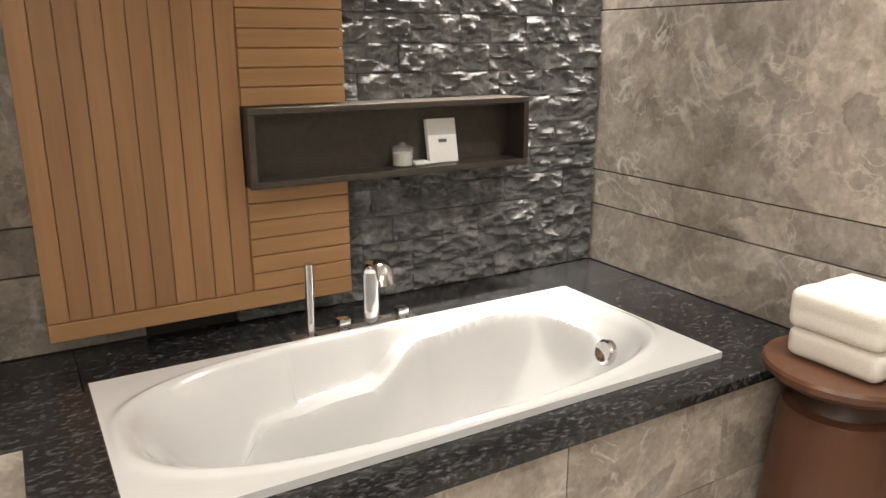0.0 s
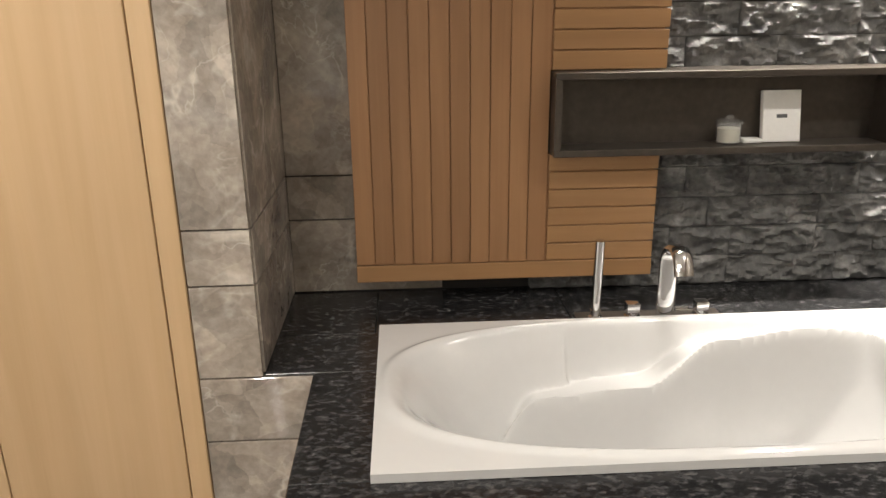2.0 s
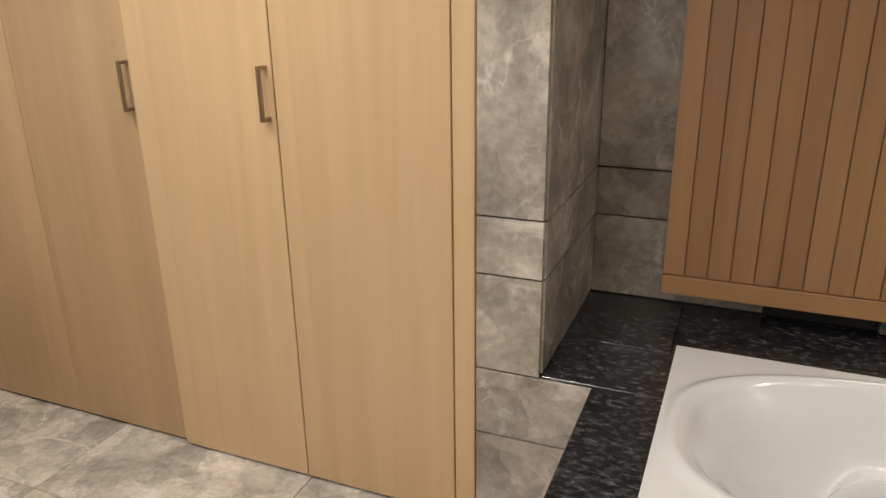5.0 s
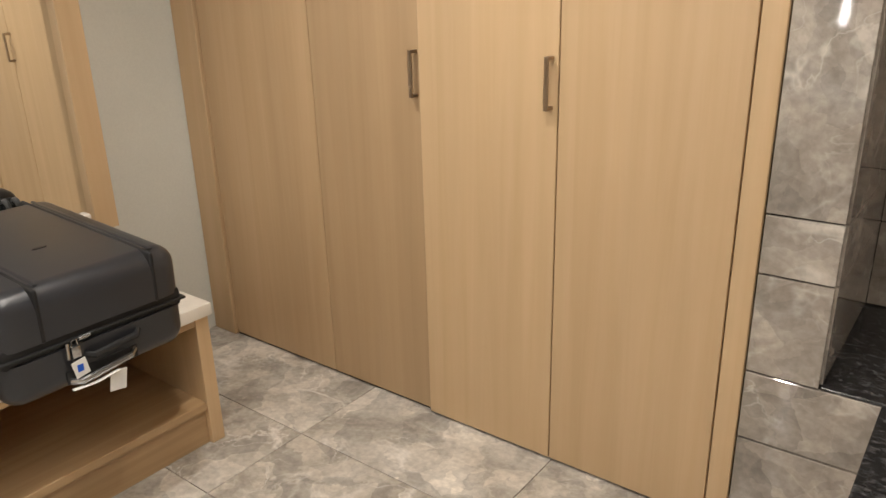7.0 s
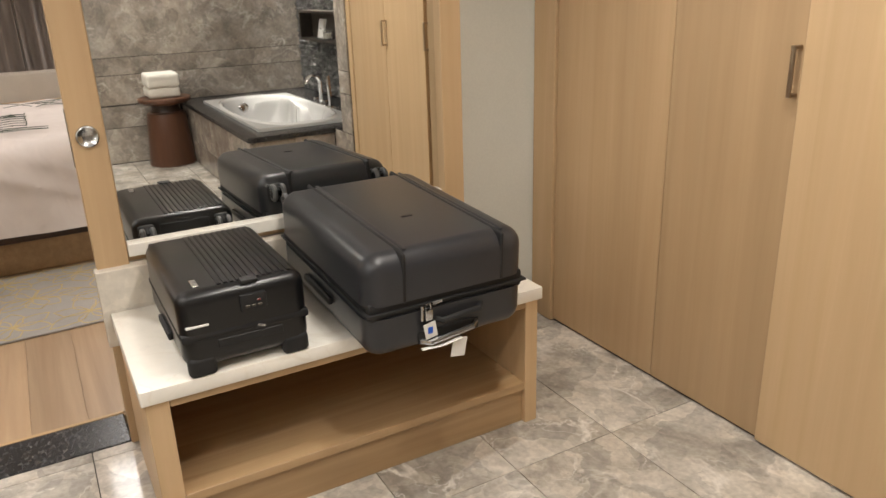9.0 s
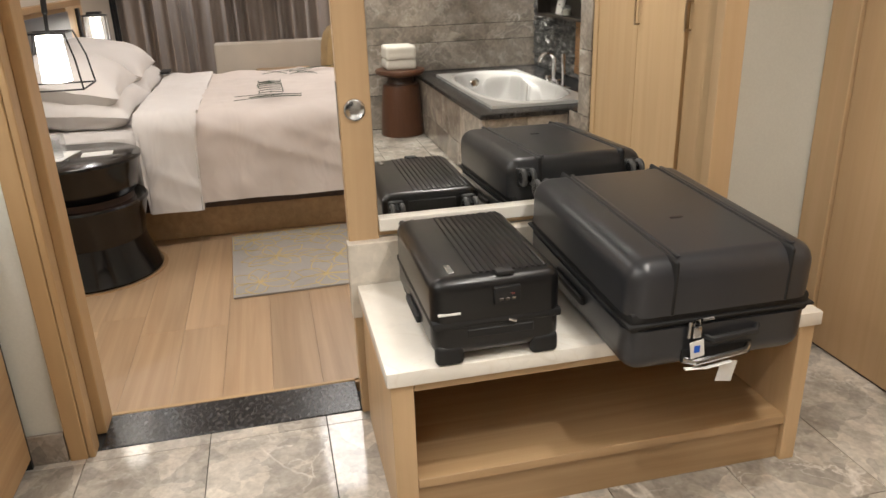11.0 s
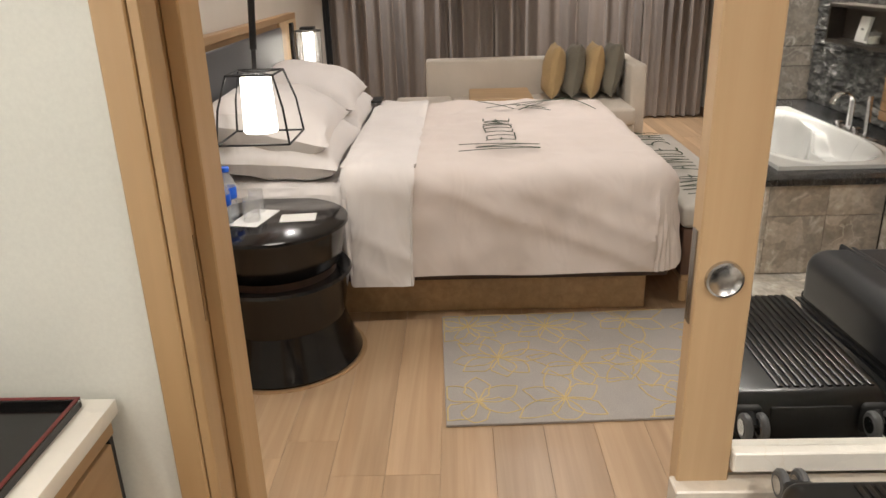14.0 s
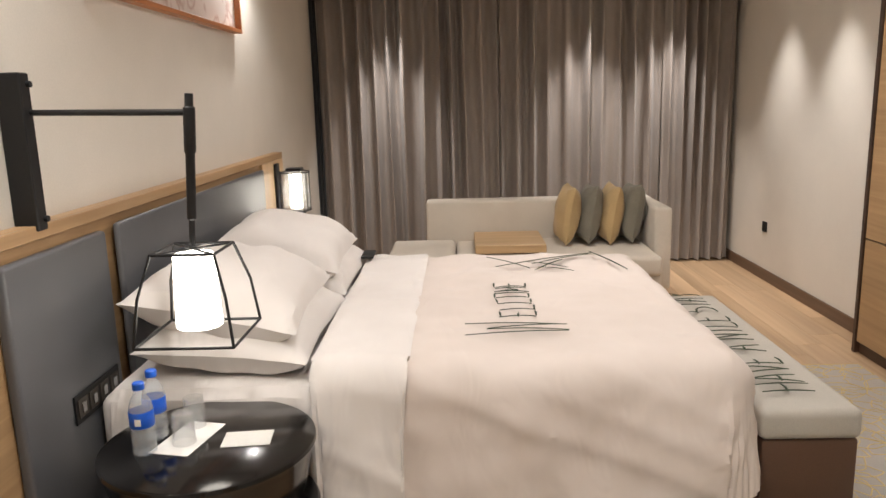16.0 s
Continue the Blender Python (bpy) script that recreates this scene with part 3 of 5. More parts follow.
def slat_panel():
    p = thing("slatted_wall_panel", 0.5, 2.43, 0.615, "warm brown wooden slat panel over the bathtub", "wall panel")
    part("backing", box(0.02, 0.60, 2.386, YB - 0.002, 0.673, CEIL), M_TEAK, p)
    part("backing", box(0.602, 1.0, 2.386, YB - 0.002, 0.673, NZ0 - 0.002), M_TEAK, p)
    part("backing", box(0.602, 1.0, 2.386, YB - 0.002, NZ1 + 0.002, CEIL), M_TEAK, p)
    part("bottom_rail", box(0.007, 1.012, 2.374, 2.42, 0.614, 0.672, 0.002), M_TEAKH, p)
    w = (NX0 - 0.004 - 0.007) / 10
    for k in range(10):
        a = 0.007 + k * w
        part("slat", box(a + 0.0015, a + w - 0.0015, 2.377, 2.3855, 0.6755, CEIL, 0.001), M_TEAK, p)
    z, h = 0.6755, 0.0617
    while z + h < NZ0 + 0.01:
        part("slat", box(NX0 + 0.001, 1.012, 2.377, 2.3855, z, min(z + h - 0.004, NZ0 - 0.001), 0.002), M_TEAKH, p)
        z += h
    z = NZ1 + 0.003
    while z < CEIL - h:
        part("slat", box(NX0 + 0.001, 1.012, 2.377, 2.3855, z, z + h - 0.004, 0.002), M_TEAKH, p)
        z += h


slat_panel()


def niche():
    s = thing("wall_niche_shelf", 1.2, 2.4, NZ0, "dark bronze metal box shelf recessed in stone", "shelf")
    y0, y1, t = 2.312, YB + 0.01, 0.022
    part("bottom", box(NX0, NX1, y0, y1, NZ0, NZ0 + t, 0.002), M_NICHE, s)
    part("top", box(NX0, NX1, y0, y1, NZ1 - t, NZ1, 0.002), M_NICHE, s)
    part("side", box(NX0, NX0 + t, y0 + 0.001, y1, NZ0 + t, NZ1 - t), M_NICHE, s)
    part("side", box(NX1 - t, NX1, y0 + 0.001, y1, NZ0 + t, NZ1 - t), M_NICHE, s)
    part("back", box(NX0 + t, NX1 - t, 2.43, 2.44, NZ0 + t, NZ1 - t), M_NICHE, s)
    z = NZ0 + t
    j = thing("glass_jar", 1.238, 2.40, z, "small lidded glass jar of pale bath salt", "jar")
    part("glass", lathe([(0.0, 0.0), (0.036, 0.0), (0.040, 0.005), (0.040, 0.06), (0.036, 0.064), (0.0365, 0.058), (0.0365, 0.006), (0.0, 0.006)], 1.238, 2.385, z, 28), M_GLASS, j)
    part("bath_salt", lathe([(0.0, 0.0065), (0.0355, 0.0065), (0.0355, 0.05), (0.0, 0.053)], 1.238, 2.385, z, 28), M_WAX, j)
    part("lid", lathe([(0.044, 0.065), (0.044, 0.074), (0.034, 0.077), (0.012, 0.079), (0.012, 0.09), (0.0, 0.091)], 1.238, 2.385, z, 28), M_GLASS, j)
    solid("soap_bar", box(1.285, 1.35, 2.37, 2.42, z, z + 0.014, 0.005, 2), M_PAPER, "small white wrapped soap bar on the shelf", "soap")
    c = thing("card_box", 1.385, 2.40, z, "white upright card box with small dark label", "box")
    bm = box(1.350, 1.477, 2.375, 2.397, z, z + 0.168, 0.002)
    bmesh.ops.rotate(bm, cent=(1.41, 2.385, z), verts=bm.verts, matrix=Matrix.Rotation(radians(-11), 3, "X"))
    part("body", bm, M_PAPER, c)
    bm = box(1.396, 1.431, 2.3735, 2.3749, z + 0.078, z + 0.090)
    bmesh.ops.rotate(bm, cent=(1.41, 2.385, z), verts=bm.verts, matrix=Matrix.Rotation(radians(-11), 3, "X"))
    part("label_mark", bm, M_GREYINK, c)


niche()


# ---- stool with towels ----
def stool():
    x, y = 2.0, 1.06
    s = thing("side_stool", x, y, 0, "round red-brown wooden drum stool", "stool")
    part("top", lathe([(0.0, 0.54), (0.12, 0.54), (0.20, 0.555), (0.228, 0.578), (0.232, 0.597), (0.226, 0.607), (0.0, 0.607)], x, y, 0, 48), M_STOOL, s)
    part("neck", lathe([(0.0, 0.48), (0.135, 0.48), (0.12, 0.51), (0.12, 0.54), (0.0, 0.54)], x, y, 0, 40), M_DARKWOOD, s)
    part("body", lathe([(0.0, 0.0), (0.198, 0.0), (0.205, 0.01), (0.19, 0.2), (0.172, 0.44), (0.162, 0.47), (0.135, 0.48), (0.0, 0.48)], x, y, 0, 48), M_STOOL, s)
    for k, (z, dx) in enumerate(((0.608, 0.06), (0.699, 0.05))):
        t = thing("bath_towel", x, y, z, "folded cream terry bath towel", "towel", "towels on the stool")
        h = (0.09, 0.12)[k]
        bm = box(x - 0.165 + dx, x + 0.135 + dx, y - 0.14, y + 0.14, z, z + h, 0.026, 4)
        bmesh.ops.subdivide_edges(bm, edges=[e for e in bm.edges if e.calc_length() > 0.06], cuts=8, use_grid_fill=True)
        for v in bm.verts:
            w = noise.noise(v.co * 18) * 0.004
            f = 1 - 0.02 * math.exp(-((v.co.z - z - h / 2) / 0.01) ** 2) * (1 if v.co.x < x - 0.1 else 0)
            v.co.z += w if v.co.z > z + 0.02 else 0
            v.co.x = x + (v.co.x - x) * f
        part("folded_cloth", bm, M_TOWEL, t)


stool()


# ---- luggage bench, mirror ----
BY0, BY1, BXF = 0.072, 1.372, -1.978


def luggage_bench():
    b = thing("luggage_bench", -2.3, 0.72, 0, "light oak luggage bench with cream marble top", "bench")
    part("marble_top", box(-2.575, BXF, BY0, BY1, 0.478, 0.522, 0.004, 2), M_CREAM, b, "cream marble slab")
    part("side_panel", box(-2.575, BXF - 0.012, BY0 + 0.01, BY0 + 0.072, 0, 0.477, 0.002), M_OAK, b)
    part("side_panel", box(-2.575, BXF - 0.012, BY1 - 0.062, BY1 - 0.012, 0, 0.477, 0.002), M_OAK, b)
    part("top_rail", box(-2.575, BXF - 0.013, BY0 + 0.073, BY1 - 0.063, 0.452, 0.477, 0.002), M_OAKH, b)
    part("shelf", box(-2.55, BXF - 0.015, BY0 + 0.073, BY1 - 0.063, 0.135, 0.165, 0.002), M_OAKH, b)
    part("plinth", box(-2.55, BXF - 0.03, BY0 + 0.073, BY1 - 0.063, 0.0, 0.134, 0.002), M_OAKH, b)
    # shade under the slab is put into this panel's dark colour
    part("back_panel", box(-2.575, -2.551, BY0 + 0.073, BY1 - 0.063, 0.0, 0.45), M_INNERSHADE, b)
    solid("marble_upstand", box(-2.63, -2.577, 0.05, BY1, 0.40, 0.665, 0.003), M_UPSTAND, "cream marble upstand behind the bench", "upstand")
    m = thing("wall_mirror", -2.61, 0.75, 0.70, "large wall mirror in a light oak frame", "mirror")
    part("backing", box(-2.779, -2.631, 0.162, 1.425, 0.668, 2.5), M_OAK, m)
    part("glass", box(-2.6305, XM, 0.162, 1.337, 0.735, 2.45), M_MIRROR, m, "silvered mirror glass")
    part("frame_side", box(-2.6305, -2.578, 1.338, 1.425, 0.668, 2.5, 0.002), M_OAK, m)
    part("frame_bottom", box(-2.6305, -2.60, 0.162, 1.337, 0.690, 0.734, 0.003), M_CREAM, m, "cream marble ledge strip")
    part("frame_top", box(-2.6305, -2.59, 0.162, 1.337, 2.451, 2.5, 0.002), M_OAKH, m)


luggage_bench()


def rounded(x0, x1, y0, y1, z0, z1, r, seg=5):
    return box(x0, x1, y0, y1, z0, z1, r, seg)


def shell(x0, x1, y0, y1, z0, z1, r, flat="bottom", seg=5):
    """Half of a case: rounded but for its flat rim."""
    bm = box(x0, x1, y0, y1, z0, z1)
    rim = z0 if flat == "bottom" else z1
    es = [e for e in bm.edges if abs((e.verts[0].co.z + e.verts[1].co.z) / 2 - rim) > 1e-4]
    bmesh.ops.bevel(bm, geom=es, offset=r, segments=seg, affect="EDGES", profile=0.5)
    return bm


def wheel(x, y, z, parent, r=0.029):
    """A double castor in a fork on the end of a case, axle level."""
    part("fork", tube([(x + 0.045, y, z + 0.004), (x + 0.02, y, z + 0.014), (x, y, z)], 0.010, 10), M_RUBBER, parent)
    for side in (-1, 1):
        w = part("wheel", lathe([(0.0, -0.008), (r - 0.004, -0.008), (r, -0.004), (r, 0.004), (r - 0.004, 0.008), (0.0, 0.008)], 0, 0, 0, 22), M_WHEEL, parent)
        w.matrix_basis = Matrix.Translation((x, y + side * 0.017, z)) @ Matrix.Rotation(radians(90), 4, "X")
        hub = new("hub", mesh_of(lathe([(0.0, -0.0095), (r * 0.6, -0.0095), (r * 0.6, 0.0095), (0.0, 0.0095)], 0, 0, 0, 16), "hub", M_STEEL))
        hub.parent = w


def big_case():
    x0, x1, y0, y1, z0, z1 = -2.535, -1.80, 0.650, 1.168, 0.5235, 0.832
    s = thing("large_suitcase", -2.15, 0.9, z0, "large charcoal hard-shell suitcase lying flat with tags", "suitcase", "suitcases on the bench")
    s.location.z += 0.0085
    s.rotation_euler = (0, radians(2.5), 0)
    zm = 0.655
    part("lower_shell", shell(x0, x1, y0, y1, z0, zm - 0.004, 0.056, "top", 7), M_CASE, s)
    part("zip_band", rounded(x0 + 0.007, x1 - 0.007, y0 + 0.007, y1 - 0.007, zm - 0.012, zm + 0.044, 0.012, 2), M_RUBBER, s, "black zip band")
    part("zip_ridge", rounded(x0 - 0.002, x1 + 0.002, y0 - 0.002, y1 + 0.002, zm + 0.008, zm + 0.016, 0.003, 2), M_RUBBER, s)
    part("upper_shell", shell(x0, x1, y0, y1, zm + 0.034, z1, 0.056, seg=7), M_CASE, s)
    for f in (0.22, 0.83):
        yy = y0 + (y1 - y0) * f
        part("ridge", box(x0 - 0.003, x1 + 0.003, yy - 0.007, yy + 0.007, zm + 0.03, z1 + 0.003, 0.008, 3), M_RUBBER, s, "black moulded band")
        part("ridge_lip", box(x0 + 0.03, x1 - 0.03, yy + 0.012, yy + 0.024, z1 - 0.002, z1 + 0.002, 0.002, 2), M_CASE, s)
    part("name_plate", lathe([(0.0, 0.001), (0.02, 0.001), (0.02, -0.002), (0.0, -0.002)], -2.07, 0.91, z1 + 0.001, 24, 0.32, 1.0), M_BLACKMETAL, s, "small oval dark plate")
    part("carry_handle", tube([(x1 - 0.002, 0.86, 0.615), (x1 + 0.018, 0.875, 0.612), (x1 + 0.018, 0.995, 0.622), (x1 - 0.002, 1.01, 0.625)], 0.010, 8), M_RUBBER, s)
    part("pull_recess", box(x1 - 0.003, x1 + 0.004, 0.80, 1.00, 0.548, 0.585, 0.003, 2), M_RUBBER, s)
    part("pull_handle", tube([(x1 + 0.002, 0.81, 0.556), (x1 + 0.022, 0.83, 0.556), (x1 + 0.022, 0.97, 0.572), (x1 + 0.002, 0.99, 0.574)], 0.009, 8), M_STEEL, s)
    part("side_handle", box(-2.28, -2.06, y0 - 0.014, y0 + 0.002, 0.60, 0.622, 0.006, 2), M_RUBBER, s)
    lock = part("padlock", box(x1 + 0.003, x1 + 0.017, 0.818, 0.842, 0.622, 0.655, 0.003, 2), M_STEEL, s, "small steel padlock")
    part("shackle", tube([(x1 + 0.01, 0.822, 0.655), (x1 + 0.01, 0.824, 0.672), (x1 + 0.01, 0.836, 0.672), (x1 + 0.01, 0.838, 0.655)], 0.0022, 8), M_STEEL, s)
    part("zip_pull", tube([(x1 + 0.006, 0.845, 0.668), (x1 + 0.009, 0.875, 0.671)], 0.005, 8), M_STEEL, s)
    part("zip_pull", tube([(x1 + 0.008, 0.812, 0.668), (x1 + 0.012, 0.808, 0.625)], 0.005, 8), M_STEEL, s)
    for (a, b, c, d, tilt) in ((0.808, 0.846, 0.57, 0.618, 10), (0.905, 0.952, 0.485, 0.545, -10)):
        bm = box(x1 + 0.020, x1 + 0.0215, a, b, c, d, 0.0)
        bmesh.ops.rotate(bm, cent=(x1 + 0.02, (a + b) / 2, d), verts=bm.verts, matrix=Matrix.Rotation(radians(tilt), 3, "X"))
        part("paper_tag", bm, M_PAPER, s, "white paper luggage tag")
    part("tag_strip", tube([(x1 + 0.024, 0.80, 0.543), (x1 + 0.027, 0.86, 0.540), (x1 + 0.026, 0.93, 0.548)], 0.007, 6, flat=0.2), M_PAPER, s)
    part("tag_print", box(x1 + 0.0217, x1 + 0.0225, 0.822, 0.838, 0.585, 0.605), M_BLUE, s)
    for yy in (y0 + 0.055, y1 - 0.055):
        part("wheel_housing", box(x0 - 0.012, x0 + 0.03, yy - 0.03, yy + 0.03, z1 - 0.10, z1 - 0.03, 0.012, 3), M_RUBBER, s)
        wheel(x0 - 0.030, yy, z1 - 0.058, s, 0.032)
        part("foot_stud", box(x0 - 0.006, x0 + 0.03, yy - 0.02, yy + 0.02, z0 - 0.022, z0 + 0.06, 0.008, 2), M_RUBBER, s)


big_case()


def small_case():
    x0, x1, y0, y1, z0, z1 = -2.50, -1.975, 0.198, 0.548, 0.530, 0.765
    s = thing("cabin_suitcase", -2.24, 0.37, z0, "small black ribbed cabin suitcase lying flat", "suitcase", "suitcases on the bench")
    zm = 0.63
    part("lower_shell", shell(x0, x1, y0, y1, z0 + 0.012, zm, 0.040, "top", 6), M_CASEBLK, s)
    part("zip_band", rounded(x0 - 0.001, x1 + 0.001, y0 - 0.001, y1 + 0.001, zm - 0.004, zm + 0.020, 0.008, 2), M_RUBBER, s)
    part("upper_shell", shell(x0, x1, y0, y1, zm + 0.018, z1, 0.036, seg=6), M_CASEBLK, s)
    k = 0
    yy = y0 + 0.115
    while yy < y1 - 0.03:
        part("rib", box(x0 + 0.035, x1 - 0.03, yy, yy + 0.0115, z1 - 0.001, z1 + 0.0038, 0.0018, 2), M_CASEBLK, s)
        yy += 0.0175
    part("name_plate", box(x1 - 0.10, x1 - 0.045, y0 + 0.055, y0 + 0.072, z1, z1 + 0.002, 0.001), M_STEEL, s, "small steel plate")
    part("white_scuff_strip", box(x1 - 0.004, x1 + 0.0015, y0 + 0.015, y0 + 0.075, 0.668, 0.675, 0.001), M_PAPER, s)
    part("lock_block", box(x1 - 0.012, x1 + 0.009, 0.36, 0.432, 0.685, 0.735, 0.004, 2), M_RUBBER, s)
    part("top_latch", box(x1 - 0.04, x1 - 0.004, 0.372, 0.418, z1 - 0.004, z1 + 0.006, 0.003, 2), M_RUBBER, s)
    for k in range(3):
        part("dial", box(x1 + 0.008, x1 + 0.011, 0.373 + 0.017 * k, 0.384 + 0.017 * k, 0.697, 0.704, 0.001), M_NICHE, s)
    part("release_button", box(x1 + 0.008, x1 + 0.0105, 0.405, 0.415, 0.712, 0.717, 0.001), M_TRAYRED, s)
    part("zip_pull", tube([(x1 + 0.004, 0.40, 0.640), (x1 + 0.008, 0.42, 0.634)], 0.004, 8), M_STEEL, s)
    part("grip_recess", box(x1 - 0.002, x1 + 0.003, 0.29, 0.47, 0.598, 0.622, 0.002), M_RUBBER, s)
    for yy in (y0 + 0.045, y1 - 0.045):
        part("foot", box(x1 - 0.035, x1 + 0.002, yy - 0.038, yy + 0.038, z0 - 0.008, z0 + 0.05, 0.014, 4), M_RUBBER, s)
        part("wheel_housing", box(x0 - 0.014, x0 + 0.03, yy - 0.028, yy + 0.028, z1 - 0.09, z1 - 0.02, 0.012, 3), M_RUBBER, s)
        wheel(x0 - 0.034, yy, z1 - 0.05, s)
        part("rear_foot", box(x0 - 0.002, x0 + 0.05, yy - 0.03, yy + 0.03, 0.5225, z0 + 0.03, 0.006, 2), M_RUBBER, s)
    part("side_handle", box(-2.30, -2.14, y0 - 0.012, y0 + 0.002, 0.575, 0.598, 0.005, 2), M_RUBBER, s)
    part("rear_panel", box(x0 - 0.004, x0 + 0.01, y0 + 0.09, y1 - 0.09, 0.66, 0.74, 0.004, 2), M_RUBBER, s)


small_case()


# ---- minibar and vanity ----
def minibar():
    c = thing("minibar_cabinet", -2.3, -1.4, 0, "oak minibar cabinet with cream marble top", "cabinet")
    part("marble_top", box(-2.604, -2.14, -1.775, -1.008, 0.846, 0.878, 0.003, 2), M_CREAM, c, "cream marble top")
    part("carcass", box(-2.604, -2.14, -1.775, -1.052, 0.0, 0.845), M_DARKWOOD, c)
    part("rail", box(-2.604, -2.14, -1.051, -1.026, 0.80, 0.845, 0.002), M_OAKX, c)
    d = part("door", box(-2.588, -2.16, -1.051, -1.027, 0.04, 0.788, 0.002), M_OAKX, c)
    part("seal", box(-2.603, -2.589, -1.051, -1.030, 0.0, 0.799), M_RUBBER, c)
    tag = part("label_plate", box(-2.425, -2.365, -1.0265, -1.024, 0.612, 0.634, 0.001), M_BLACKMETAL, c, "small black plate")
    part("label_print", box(-2.415, -2.375, -1.0238, -1.0232, 0.619, 0.626), M_PAPER, c)
    t = thing("serving_tray", -2.36, -1.25, 0.878, "black lacquer serving tray with red edge", "tray")
    part("base", box(-2.57, -2.235, -1.60, -1.06, 0.879, 0.886, 0.002), M_LACQUER, t)
    for a in ((-2.574, -2.566, -1.604, -1.056), (-2.239, -2.231, -1.604, -1.056)):
        part("rim", box(*a, 0.880, 0.899, 0.002), M_LACQUER, t)
        part("rim_edge", box(*a, 0.8993, 0.902, 0.001), M_TRAYRED, t, "red rim edge")
    for a in ((-2.565, -2.240, -1.604, -1.596), (-2.565, -2.240, -1.064, -1.056)):
        part("rim", box(*a, 0.880, 0.899, 0.002), M_LACQUER, t)
        part("rim_edge", box(*a, 0.8993, 0.902, 0.001), M_TRAYRED, t, "red rim edge")
    solid("napkin", box(-2.50, -2.29, -1.52, -1.21, 0.8865, 0.8885, 0.0008), M_PAPER, "white paper napkin on the tray", "napkin")
    for x, y in ((-2.45, -1.29), (-2.37, -1.38)):
        tumbler(x, y, 0.889)


def tumbler(x, y, z, h=0.10, r=0.036):
    g = thing("drinking_glass", x, y, z, "clear drinking glass standing upside down", "glass", "upturned glasses")
    part("glass", lathe([(r, 0.0), (r * 0.9, h - 0.004), (r * 0.85, h), (0.0, h), (0.0, h - 0.008), (r * 0.8, h - 0.010), (r * 0.94, 0.0), (r, 0.0)], x, y, z, 28), M_GLASS, g)


def vanity():
    v = thing("vanity_counter", -1.0, -1.35, 0, "white veined marble vanity counter on oak apron", "counter")
    part("marble_top", box(-2.138, 0.6, -1.775, -0.904, 0.815, 0.852, 0.004, 2), M_VANITY, v, "white marble with grey veins")
    part("apron", box(-2.12, 0.59, -0.945, -0.922, 0.66, 0.814, 0.002), M_OAKX, v)
    part("side_panel", box(-2.134, -2.10, -1.775, -0.946, 0.0, 0.814, 0.002), M_OAK, v)
    part("side_panel", box(0.55, 0.59, -1.775, -0.946, 0.0, 0.814, 0.002), M_OAK, v)
    t = thing("sachet_tray", -2.03, -1.08, 0.852, "small dark stone dish holding white sachet", "tray")
    part("dish", box(-2.09, -1.94, -1.20, -1.015, 0.8525, 0.870, 0.006, 2), M_GRANITE, t)
    part("sachet", box(-2.055, -1.97, -1.18, -1.06, 0.8705, 0.882, 0.003, 2), M_PAPER, t, "white paper sachet")
    k = thing("vanity_wall_light", -0.93, -1.77, 1.05, "slim vertical lit strip light on the vanity wall", "lamp")
    part("housing", box(-0.95, -0.91, -1.779, -1.755, 1.05, 2.55, 0.003), M_STEEL, k)
    part("diffuser", box(-0.939, -0.921, -1.7545, -1.748, 1.18, 2.50, 0.003), M_LED, k, "glowing white strip diffuser")
    m = thing("dressing_mirror", -2.61, -1.5, 1.0, "narrow dark-framed glass panel on pale wall", "mirror")
    part("frame", box(-2.619, -2.60, -1.70, -1.327, 0.90, 1.95, 0.003), M_BLACKMETAL, m)
    part("glass", box(-2.5995, -2.597, -1.68, -1.347, 0.93, 1.93), M_MIRROR, m)


minibar()
vanity()


